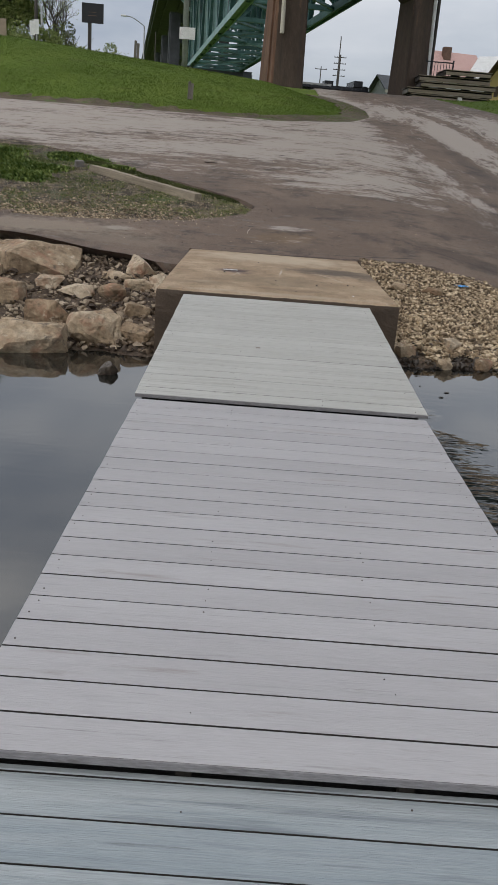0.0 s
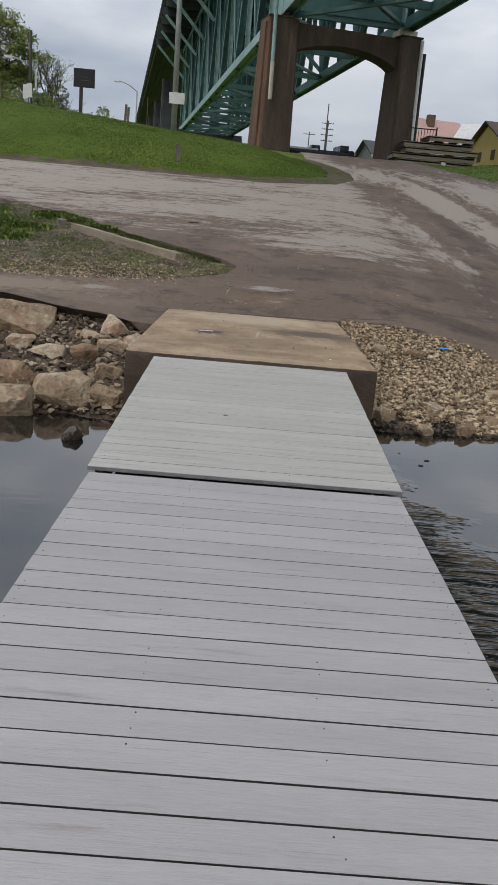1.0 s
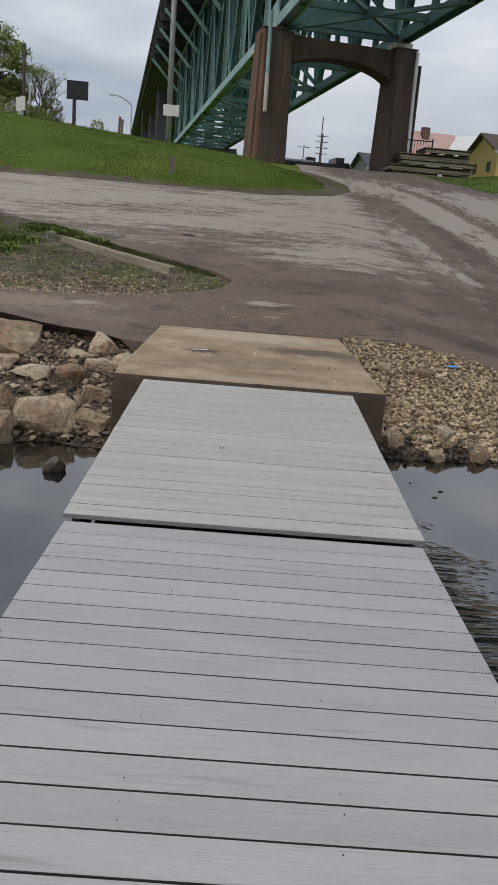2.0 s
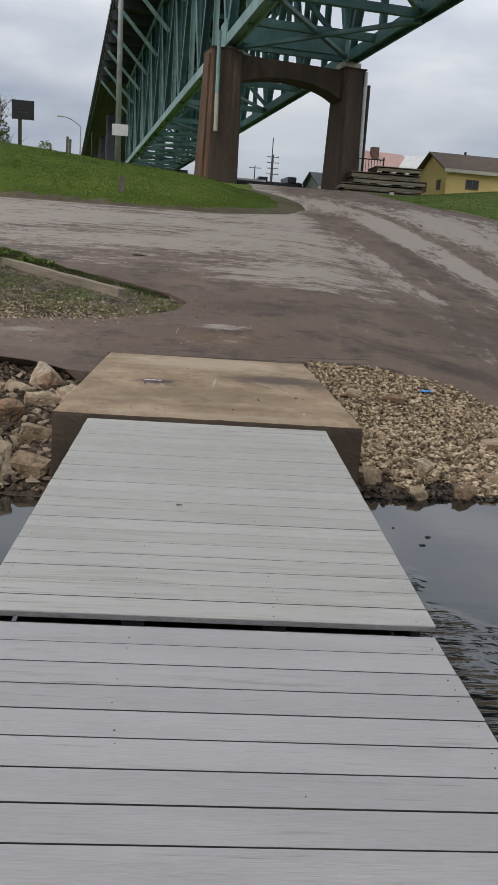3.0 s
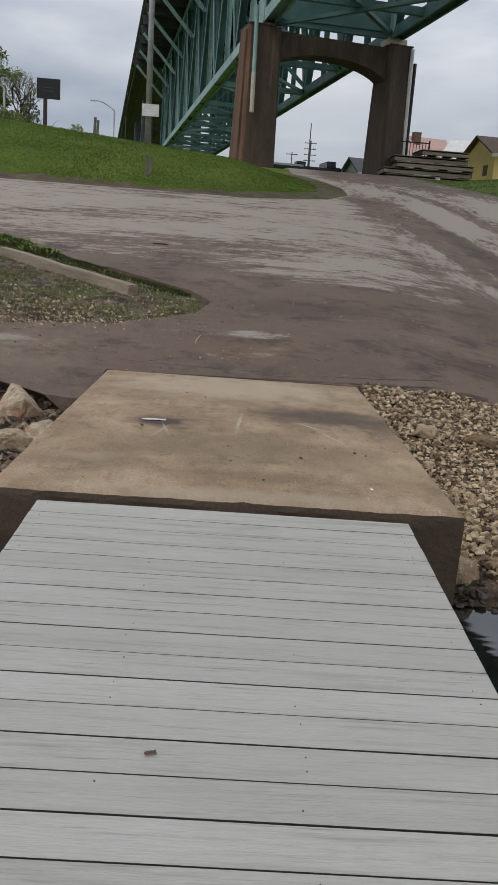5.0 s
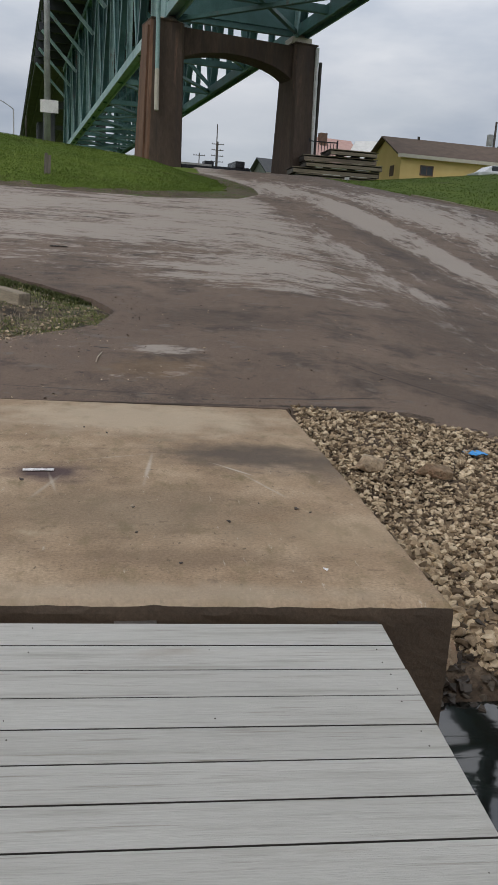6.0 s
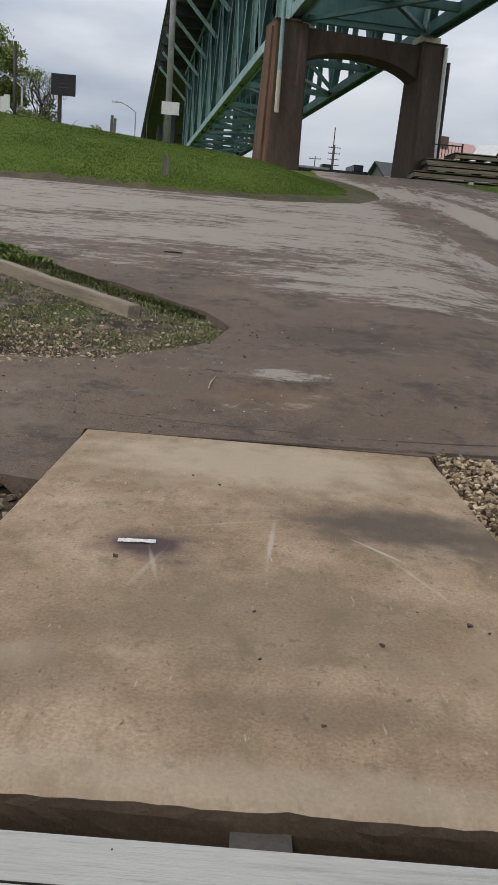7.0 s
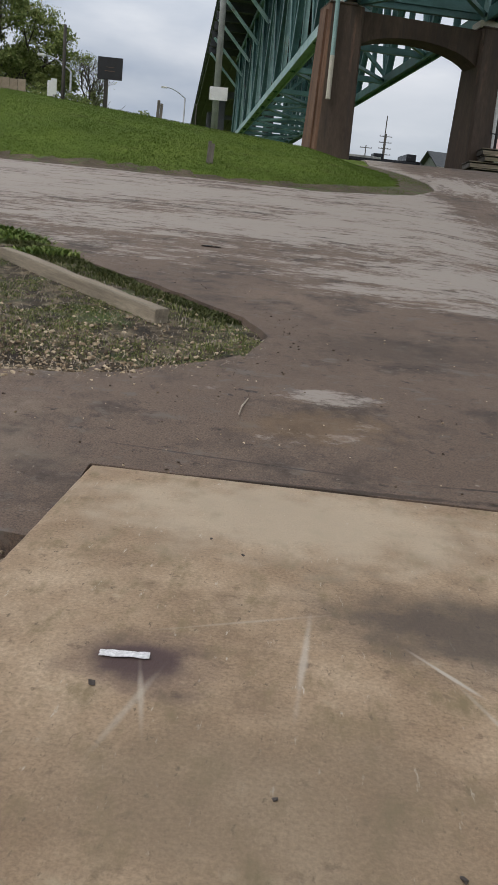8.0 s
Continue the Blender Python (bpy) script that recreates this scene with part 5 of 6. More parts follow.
def weed_place(r):
    x, y = r.uniform(-9, -3.0), r.uniform(7.2, 10.6)
    d = noise.noise(Vector((x * 0.9, y * 0.9, 5)))
    if not inside(ISLAND, x, y) or d < -0.15 or y < 7.0 - (x + 3.3) * 0.22 + 0.3 * d or (x > -3.9 and y < 9.1):
        return x, y, None, 1
    return x, y, island_z(x, y), 0.7 + d


def low_place(r):
    x, y = r.uniform(-8, -0.25), r.uniform(4.7, 11.5)
    d = noise.noise(Vector((x * 1.1, y * 1.1, 9)))
    if not inside(ISLAND, x, y) or d < -0.08 + r.uniform(-0.25, 0.2) or y < 5.3 - 0.5 * d:
        return x, y, None, 1
    return x, y, island_z(x, y), 0.6 + d * 0.6


def straw_place(r):
    x, y = r.uniform(-8, -0.25), 4.7 + 4.5 * r.uniform() ** 1.6
    if not inside(ISLAND, x, y):
        return x, y, None, 1
    return x, y, island_z(x, y) + 0.01, 1


def fringe_place(r):
    k = r.uniform()
    x, y = -0.5 - 3.4 * k, 7.0 + 2.9 * k
    x, y = x + r.normal(0, 0.16), y + r.normal(0, 0.10)
    if not inside(ISLAND, x, y) or noise.noise(Vector((x * 2.5, y * 2.5, 2))) < -0.15:
        return x, y, None, 1
    return x, y, island_z(x, y), 1


blade_field("grass", M_BLADE, 60000, bank_place, 0.032, 0.010, "short mown spring grass on the bank", "grass", 1, lean=1.2)
blade_field("grass", M_BLADE, 7000, right_place, 0.05, 0.025, "short mown grass beside the upper road", "grass", 2)
blade_field("weeds", M_LEAFY, 9000, weed_place, 0.085, 0.034, "leafy green weeds behind the timber on the island", "weeds", 3, blades=6, lean=1.5, fan=0.08)
blade_field("low_weeds", M_WEED, 22000, low_place, 0.018, 0.010, "low green weeds growing through the gravel", "weeds", 4, blades=4, lean=1.3, fan=0.03)
blade_field("moss_fringe", M_LEAF_DARK, 3200, fringe_place, 0.045, 0.014, "dark green weeds along the asphalt edge", "weeds", 5, blades=4, lean=1.2, fan=0.03)
blade_field("dry_straw", M_TWIG, 6500, straw_place, 0.02, 0.005, "dry straw and stalks strewn on the gravel", "straw", 6, blades=2, lean=4.0, fan=0.04)

# ---- timber edging and litter ----
a, b = Vector((-1.33, 6.66)), Vector((-3.62, 8.8))
log = thing("parking_timber", (a.x, a.y, island_z(a.x, a.y)), "weathered grey timber lying along the island", "timber")
n = (b - a).length
bm = bmesh.new()
box(bm, (0, -0.08, 0), (n, 0.08, 0.15), 0.02)
bmesh.ops.subdivide_edges(bm, edges=[e for e in bm.edges if e.calc_length() > 1], cuts=14)
for v in bm.verts:
    v.co += Vector((0, noise.noise(v.co * 3), noise.noise(v.co * 3 + Vector((9, 0, 0))))) * 0.012
part("beam", bm, M_TIMBER, log)
rise = math.degrees(math.atan2(island_z(b.x, b.y) - island_z(a.x, a.y), n))
log.matrix_world = pose(a.x, a.y, island_z(a.x, a.y) - 0.02, 0, 0, math.degrees(math.atan2(b.y - a.y, b.x - a.x))) @ pose(0, 0, 0, 0, -rise, 0)
bm = bmesh.new()
box(bm, (-0.09, -0.07, -0.05), (0.09, 0.07, 0.13), 0.03)
stub = mesh_ob("timber_stub", bm, M_OLDDOCK)
stub.matrix_world = pose(-3.95, 9.2, island_z(-3.95, 9.2), 6, 0, 25)
tagged(stub, "short dark rotten timber stub beside the long timber", "timber")


def scrap(name, x, y, z, size, turn, material, label, category, lift=0.004):
    bm = bmesh.new()
    bmesh.ops.create_grid(bm, x_segments=8, y_segments=4, size=0.5)
    for v in bm.verts:
        v.co = Vector((v.co.x * size[0] * (1 + 0.06 * noise.noise(v.co * 5)), v.co.y * size[1] * (1 + 0.2 * noise.noise(v.co * 4)),
                       size[2] * (0.5 + noise.noise(v.co * 6))))
    r = bmesh.ops.extrude_face_region(bm, geom=bm.faces[:])
    for g in r['geom']:
        if isinstance(g, bmesh.types.BMVert):
            g.co.z += 0.003
    bmesh.ops.recalc_face_normals(bm, faces=bm.faces[:])
    ob = mesh_ob(name, bm, material)
    ob.matrix_world = pose(x, y, z + lift, 0, 0, turn)
    return tagged(ob, label, category)


scrap("paper_strip", -0.52, 1.645, 0.0, (0.165, 0.036, 0.004), 6, M_PAPER, "crumpled white paper strip lying on the concrete", "litter")
scrap("plastic_scrap", 2.52, 2.95, terrain(2.52, 2.95) + 0.035, (0.15, 0.12, 0.015), 15, M_BLUE, "crumpled blue plastic scrap on the gravel", "litter")
scrap("flat_debris", -1.42, 11.0, road_top(-1.42, 11.0), (0.28, 0.10, 0.015), 0, M_JOIST, "flat dark debris lying on the asphalt", "debris")
for x, y, w, turn in ((1.58, -0.66, 0.04, 10), (1.67, -0.48, 0.045, 35), (1.45, -0.3, 0.02, -20)):
    scrap("floating_leaf", x, y, -0.722, (w, w * 0.6, 0.006), turn, M_JOIST, "small dark leaf floating on the water", "leaf", 0.002)
scrap("leaf_scrap", -0.16, -1.90, -0.117, (0.032, 0.012, 0.004), 20, M_BROWN, "small dry brown leaf on the ramp boards", "leaf")
bm = bmesh.new()
pts = [Vector((0, 0, 0.012)), Vector((0.02, 0.15, 0.016)), Vector((0.07, 0.34, 0.012))]
for p, q in zip(pts, pts[1:]):
    tube(bm, p, q, 0.006, 0.005, 6)
tw = mesh_ob("twig", bm, M_TWIG)
tw.matrix_world = pose(-0.40, 4.56, road_top(-0.40, 4.6) - 0.004, 8, 0, 6)
tagged(tw, "thin pale twig lying on the asphalt", "twig")
for k, (x, y, d) in enumerate(((0.80, 1.07, 0.016), (0.86, 1.02, 0.010), (0.62, 1.15, 0.009), (0.44, 0.86, 0.014), (-0.58, 1.46, 0.018), (-0.2, 2.6, 0.014),
                               (0.0, 1.05, 0.011), (-0.36, 2.75, 0.010), (0.78, 0.30, 0.016), (0.2, 0.35, 0.010), (0.02, 0.7, 0.008))):
    ob = mesh_ob("pebble", rock_bm((d * 2, d * 1.6, d), 90 + k, points=12), M_NAIL if k != 8 else M_PAPER)
    ob.matrix_world = pose(x, y, d * 0.35, 0, 0, 40 * k)
    tagged(ob, "small dark pebble on the concrete" if k != 8 else "small pale chip on the concrete", "pebble", "pebbles on the concrete")


# ---- poles, posts and signs ----
def stump_post(x, y, h, w, label):
    bm = bmesh.new()
    for dx in (-w * 0.3, w * 0.3):
        box(bm, (dx - w * 0.28, -w * 0.4, -0.2), (dx + w * 0.28, w * 0.4, h * (1 if dx < 0 else 0.9)), 0.015)
    ob = mesh_ob("wooden_post", bm, M_WOODPOLE)
    ob.matrix_world = pose(x, y, terrain(x, y), 0, 2, 10)
    return tagged(ob, label, "post")


stump_post(-3.06, 23.1, 0.55, 0.16, "short weathered wooden post on the grass bank")
stump_post(-6.95, 35.5, 1.1, 0.22, "short grey wooden post on top of the bank")

p = thing("sign_pole", (-4.6, 36.0, terrain(-4.6, 36.0)), "tall grey steel pole with a white sign on the bank", "pole")
part("shaft", tube(bmesh.new(), (0, 0, -0.3), (-0.12, 0, 13.5), 0.15, 0.10, 12), M_GALV, p, smooth=True)
zs = 6.93 - terrain(-4.6, 36.0)
part("sign_plate", box(bmesh.new(), (-0.30, -0.19, zs - 0.26), (0.48, -0.165, zs + 0.27), 0.004), M_WHITE, p, "white rectangular sign plate")
part("sign_bracket", box(bmesh.new(), (-0.2, -0.165, zs - 0.05), (0.2, -0.12, zs + 0.05), 0.004), M_GALV, p)

zb = terrain(-8.95, 34.5)
p = thing("board_sign", (-9.05, 34.5, zb), "black square board on a single dark post", "sign", turn=4)
part("post", box(bmesh.new(), (-0.08, 0.02, -0.3), (0.08, 0.16, 7.35 - zb), 0.01), M_JOIST, p)
bm = bmesh.new()
box(bm, (-0.36, -0.03, 6.87 - zb), (0.66, 0.015, 7.72 - zb), 0.01)
part("panel", bm, M_BLACK, p)
bm = bmesh.new()
for lo, hi in (((-0.06, -0.045, 7.18 - zb), (0.36, -0.031, 7.205 - zb)), ((-0.02, -0.045, 7.33 - zb), (0.32, -0.031, 7.345 - zb))):
    box(bm, lo, hi)
part("panel_lines", bm, M_BROWN, p, "faint brown bars")


def utility_pole(x, y, base, top, arms, label, name="utility_pole", r=0.14):
    e = thing(name, (x, y, base), label, "pole", "utility poles")
    h = top - base
    part("shaft", tube(bmesh.new(), (0, 0, -0.5), (0, 0, h), r, r * 0.7, 10), M_JOIST, e, smooth=True)
    for k in range(arms):
        z = h - 0.5 - 1.1 * k
        bm = bmesh.new()
        box(bm, (-1.2, -0.06, z - 0.06), (1.2, 0.06, z + 0.06), 0.01)
        for dx in (-1.1, -0.6, 0.6, 1.1):
            tube(bm, (dx, 0, z + 0.05), (dx, 0, z + 0.22), 0.05, 0.03, 6)
        part("crossarm", bm, M_JOIST, e)
    return e


utility_pole(-17.1, 55, terrain(-17.1, 55), 13.1, 0, "dark wooden utility pole beside the trees")
utility_pole(12.3, 160, 5.6, 24.8, 0, "far dark utility pole with crossarms")
e = utility_pole(12.9, 165, 5.6, 22.3, 4, "far dark utility pole with four crossarms", r=0.2)
utility_pole(9.6, 170, 5.6, 20.5, 1, "far slim utility pole")
e = utility_pole(32.4, 75, 5.9, 14.8, 0, "utility pole with a grey transformer")
part("transformer", tube(bmesh.new(), (-0.45, 0, 6.7), (-0.45, 0, 7.7), 0.3, seg=12), M_GALV, e, "grey transformer drum")


def street_lamp(x, y, top, reach, label):
    base = terrain(x, y)
    e = thing("street_lamp", (x, y, base), label, "street lamp", "street lamps")
    h = top - base
    part("pole", tube(bmesh.new(), (0, 0, -0.3), (0, 0, h - 0.9), 0.10, 0.07, 8), M_GALV, e, smooth=True)
    bm = bmesh.new()
    prev = Vector((0, 0, h - 0.9))
    for k in range(1, 7):
        q = Vector((reach * k / 6, 0, h - 0.9 + 0.9 * math.sin(k / 6 * 1.57)))
        tube(bm, prev, q, 0.05, seg=6)
        prev = q
    part("arm", bm, M_GALV, e)
    bm = bmesh.new()
    box(bm, (min(reach, reach * 1.3), -0.15, h - 0.08), (max(reach, reach * 1.3), 0.15, h + 0.08), 0.03)
    part("head", bm, M_WHITE, e, "pale lamp head")
    return e


street_lamp(-14.6, 90, 15.3, -2.0, "grey street lamp with a curved arm behind the bank")
street_lamp(-17.5, 58, 11.7, -1.8, "grey street lamp with a curved arm near the trees")
utility_pole(-13.6, 92, 5.9, 14.2, 0, "slim dark pole behind the bank", r=0.08)

e = thing("board_fence", (-22, 47, terrain(-22, 47)), "tan wooden board fence at the top of the bank", "fence")
h = 8.4 - terrain(-22, 47)
for k in range(26):
    part("board", box(bmesh.new(), (-7 + k * 0.47, -0.02, -0.2), (-7 + k * 0.47 + 0.45, 0.02, h + 0.02 * (k % 3)), 0.006), M_FENCE, e)
for z in (0.5, h - 0.4):
    part("rail", box(bmesh.new(), (-7, 0.02, z), (5.2, 0.07, z + 0.1)), M_FENCE, e)
for x, y, zt in ((-13.6, 42, 7.85), (-14.1, 43, 7.9)):
    z0 = terrain(x, y)
    e = thing("notice_sign", (x, y, z0), "small white notice sign on a post", "sign", "notice signs")
    part("post", box(bmesh.new(), (-0.04, 0, -0.2), (0.04, 0.06, zt - z0), 0.005), M_GALV, e)
    part("plate", box(bmesh.new(), (-0.15, -0.02, zt - z0 - 0.75), (0.15, -0.002, zt - z0), 0.004), M_WHITE, e)


# ---- trees ----
def make_tree(x, y, h, seed, leaf, leaf_count, leaf_size, label, spread=0.5, base=None, depth=5):
    """A tapered trunk with forking limbs; leaves in clumps round the twigs."""
    rng = random.Random(seed)
    z0 = terrain(x, y) if base is None else base
    e = thing("tree", (x, y, z0), label, "tree", "trees on the bank")
    bm = bmesh.new()
    tips = []

    def grow(p, d, length, r, level):
        q = p + d * length
        tube(bm, p, q, r, r * 0.68, 7 if level < 2 else 4)
        if level >= 2:
            tips.append((q, length))
        if level >= depth:
            return
        for k in range(rng.choice((2, 3, 3)) if level else 4):
            nd = (d + Vector((rng.gauss(0, spread), rng.gauss(0, spread), rng.gauss(0.12, spread * 0.5)))).normalized()
            grow(p + d * length * rng.uniform(0.7, 1.0), nd, length * rng.uniform(0.6, 0.8), r * 0.58, level + 1)

    grow(Vector((0, 0, -0.3)), Vector((rng.gauss(0, 0.05), rng.gauss(0, 0.05), 1)).normalized(), h * 0.30, h * 0.022, 0)
    part("trunk", bm, M_BARK, e)
    if leaf_count:
        verts, faces = [], []
        for _ in range(leaf_count):
            q, l = rng.choice(tips)
            c = q + Vector((rng.gauss(0, 0.35), rng.gauss(0, 0.35), rng.gauss(0, 0.28))) * l * 0.8
            u = Vector((rng.gauss(0, 1), rng.gauss(0, 1), rng.gauss(0, 1))).normalized()
            v = u.orthogonal().normalized()
            s = leaf_size * rng.uniform(0.5, 1.3)
            b = len(verts)
            verts += [c - u * s, c + v * s * 0.5, c + u * s, c - v * s * 0.5]
            faces.append((b, b + 1, b + 2, b + 3))
        me = bpy.data.meshes.new("crown")
        me.from_pydata([v[:] for v in verts], [], faces)
        me.materials.append(leaf)
        c = new("crown", me)
        c.parent = e
    return e


make_tree(-25.5, 66, 17.5, 4, M_LEAF, 24000, 0.12, "tall spring tree with sparse young leaves", 0.55)
make_tree(-29, 70, 14, 8, M_LEAF_DARK, 15000, 0.12, "dense dark green tree at the top of the bank", 0.6)
make_tree(-23.8, 68, 11.0, 12, M_LEAF, 22000, 0.12, "dense olive green tree at the top of the bank", 0.6)
make_tree(-21.5, 78, 11.8, 15, M_LEAF, 1500, 0.07, "bare spring tree with a few buds", 0.45, depth=6)
make_tree(-34, 72, 13, 19, M_LEAF, 9000, 0.12, "tall leafy spring tree", 0.55)
make_tree(-33, 60, 9, 23, M_LEAF_DARK, 9000, 0.12, "dense green tree behind the fence", 0.6)


def make_bush(x, y, w, h, seed, mat, label):
    rng = random.Random(seed)
    e = thing("bush", (x, y, terrain(x, y)), label, "bush", "bushes on the bank")
    bm = bmesh.new()
    for _ in range(16):
        tube(bm, (rng.gauss(0, w * 0.1), rng.gauss(0, w * 0.1), -0.1), (rng.gauss(0, w * 0.3), rng.gauss(0, w * 0.2), h * rng.uniform(0.5, 0.9)), 0.04, 0.01, 4)
    part("stems", bm, M_BARK, e)
    verts, faces = [], []
    lumps = [(rng.gauss(0, w * 0.3), rng.gauss(0, w * 0.2), h * rng.uniform(0.15, 0.85), rng.uniform(0.2, 0.45)) for _ in range(16)]
    for _ in range(4500):
        lx, ly, lz, lr = rng.choice(lumps)
        d = Vector((rng.gauss(0, 1), rng.gauss(0, 1), rng.gauss(0, 1))).normalized() * lr * w * 0.5 * rng.uniform(0.6, 1.1)
        c = Vector((lx, ly, max(0.05, lz + d.z))) + Vector((d.x, d.y, 0))
        u = Vector((rng.gauss(0, 1), rng.gauss(0, 1), rng.gauss(0, 1))).normalized()
        v = u.orthogonal().normalized()
        s = 0.085 * rng.uniform(0.5, 1.3)
        b = len(verts)
        verts += [c - u * s, c + v * s * 0.5, c + u * s, c - v * s * 0.5]
        faces.append((b, b + 1, b + 2, b + 3))
    me = bpy.data.meshes.new("crown")
    me.from_pydata([v[:] for v in verts], [], faces)
    me.materials.append(mat)
    c = new("crown", me)
    c.parent = e


for k, (x, y, w, h, mt) in enumerate(((-18.5, 62, 4.5, 3.4, M_LEAF), (-20.5, 64, 5, 4.6, M_LEAF_DARK), (-16.3, 66, 3.6, 3.0, M_LEAF), (-24, 60, 5, 4.4, M_LEAF_DARK),
                                      (-14.5, 84, 5, 3.6, M_LEAF), (-11.5, 96, 5, 4.4, M_LEAF_DARK), (-17.5, 92, 7, 5.4, M_LEAF), (-28, 58, 5, 4.4, M_LEAF_DARK), (-19.5, 57, 4, 3.6, M_LEAF), (-22, 55, 4.5, 4.2, M_LEAF), (-25, 54, 5, 4.6, M_LEAF), (-21.5, 70, 6, 6.0, M_LEAF), (-16.6, 58, 3.6, 3.9, M_LEAF), (-15.0, 62, 3.6, 3.4, M_LEAF), (-18.0, 60, 4.4, 4.8, M_LEAF_DARK))):
    make_bush(x, y, w, h, 40 + k, mt, "yellow green spring bush" if mt is M_LEAF else "dense olive green bush")


# ---- old dock pile by the pier ----
e0 = None
rng = random.Random(9)
TIERS = [(8.1, 12.7, 5.42, 0.30), (7.9, 12.9, 5.82, 0.26), (8.6, 13.0, 6.18, 0.24), (8.5, 12.7, 6.52, 0.26), (9.9, 12.6, 6.90, 0.24)]
for k, (x0, x1, z, t) in enumerate(TIERS):
    e = thing("old_dock_platform", ((x0 + x1) / 2, 45.0 + rng.uniform(-0.3, 0.3), z), "grey weathered timber dock platform in a stack", "dock platform", "stacked dock platforms", 4 + rng.uniform(-4, 4))
    half = (x1 - x0) / 2
    for s in (-1, 1):
        part("rim_board", box(bmesh.new(), (-half, s * 1.1 - 0.04, 0), (half, s * 1.1 + 0.04, t * 0.72), 0.01), M_TIMBER, e)
    for s in (-0.98, -0.33, 0.33, 0.98):
        part("cross_joist", box(bmesh.new(), (s * half - 0.05, -1.05, 0.0), (s * half + 0.05, 1.05, t - 0.04)), M_OLDDOCK, e)
    for q in range(12):
        y = -1.12 + q * 0.19
        part("plank", box(bmesh.new(), (-half - 0.05, y, t + 0.004), (half + 0.05 + rng.uniform(-0.1, 0.1), y + 0.17, t + 0.045), 0.006), M_OLDDOCK if q else M_TIMBER, e)
for x in (8.6, 10.2, 12.2):
    bm = bmesh.new()
    box(bm, (-0.14, -1.0, -0.6), (0.14, 1.0, 0.0), 0.02)
    ob = mesh_ob("sleeper", bm, M_OLDDOCK)
    ob.matrix_world = pose(x, 45, 5.42)
    tagged(ob, "dark timber sleeper under the dock pile", "timber", "sleepers")
bm = bmesh.new()
box(bm, (-0.12, -0.1, 0), (0.12, 0.1, 0.28), 0.02)
ob = mesh_ob("white_block", bm, M_WHITE)
ob.matrix_world = pose(10.9, 43.4, terrain(10.9, 43.4) - 0.02)
tagged(ob, "small white block at the foot of the dock pile", "block")

e = thing("metal_railing", (9.9, 45.9, 6.8), "dark steel railing section standing on the dock pile", "railing")
for z in (0.1, 0.95):
    part("rail", box(bmesh.new(), (-0.85, -0.03, z), (0.85, 0.03, z + 0.06)), M_BLACK, e)
for k in range(10):
    part("baluster", box(bmesh.new(), (-0.82 + k * 0.18, -0.015, 0.1), (-0.79 + k * 0.18, 0.015, 0.98)), M_BLACK, e)
for x in (-0.85, 0.85):
    part("leg", box(bmesh.new(), (x - 0.04, -0.04, -0.04), (x + 0.04, 0.04, 1.12)), M_BLACK, e)


# ---- buildings ----
def window_on(e, x, z, w, h, y, mat=M_GLASS):
    bm = bmesh.new()
    for lo, hi in (((x - w / 2 - 0.08, y - 0.05, z - 0.08), (x + w / 2 + 0.08, y + 0.01, z)), ((x - w / 2 - 0.08, y - 0.05, z + h), (x + w / 2 + 0.08, y + 0.01, z + h + 0.08)),
                   ((x - w / 2 - 0.08, y - 0.05, z), (x - w / 2, y + 0.01, z + h)), ((x + w / 2, y - 0.05, z), (x + w / 2 + 0.08, y + 0.01, z + h)),
                   ((x - 0.025, y - 0.04, z), (x + 0.025, y + 0.01, z + h))):
        box(bm, lo, hi)
    w_ob = part("window", bm, M_BROWN, e)
    part("pane", box(bmesh.new(), (x - w / 2, y - 0.02, z), (x + w / 2, y + 0.012, z + h)), mat, w_ob)


def gable_house(x, y, z, length, depth, wall_h, roof_h, turn, wall_m, roof_m, label, over=0.45):
    """A gabled house; its near long wall runs along its own x from the corner at (x, y)."""
    e = thing("house", (x, y, z), label, "house", "houses", turn)
    bm = bmesh.new()
    pts = [(0, 0), (0, depth), (length, depth), (length, 0)]
    lo = [bm.verts.new((a, b, -1)) for a, b in pts]
    hi = [bm.verts.new((a, b, wall_h)) for a, b in pts]
    g0, g1 = bm.verts.new((0, depth / 2, wall_h + roof_h)), bm.verts.new((length, depth / 2, wall_h + roof_h))
    bm.faces.new((lo[0], hi[0], g0, hi[1], lo[1]))
    bm.faces.new((lo[2], hi[2], g1, hi[3], lo[3]))
    bm.faces.new((lo[3], hi[3], hi[0], lo[0]))
    bm.faces.new((lo[1], hi[1], hi[2], lo[2]))
    bm.faces.new(lo)
    bm.faces.new((hi[0], hi[3], g1, g0))
    bm.faces.new((hi[2], hi[1], g0, g1))
    bmesh.ops.recalc_face_normals(bm, faces=bm.faces[:])
    part("wall", bm, wall_m, e)
    slope = roof_h / (depth / 2)
    for s in (-1, 1):
        bm = bmesh.new()
        ym = depth / 2
        ye = ym + s * (ym + over)
        ze = wall_h - over * slope
        v = [bm.verts.new(p) for p in ((-over, ym, wall_h + roof_h + 0.03), (length + over, ym, wall_h + roof_h + 0.03), (length + over, ye, ze + 0.03), (-over, ye, ze + 0.03))]
        f = bm.faces.new(v)
        r = bmesh.ops.extrude_face_region(bm, geom=[f])
        for q in r['geom']:
            if isinstance(q, bmesh.types.BMVert):
                q.co.z += 0.12
        bmesh.ops.recalc_face_normals(bm, faces=bm.faces[:])
        roof = part("roof", bm, roof_m, e)
        part("fascia", box(bmesh.new(), (-over, min(ye, ye + s * 0.03), ze - 0.12), (length + over, max(ye, ye + s * 0.03), ze + 0.14)), M_TRIM, roof, "cream fascia board")
    return e


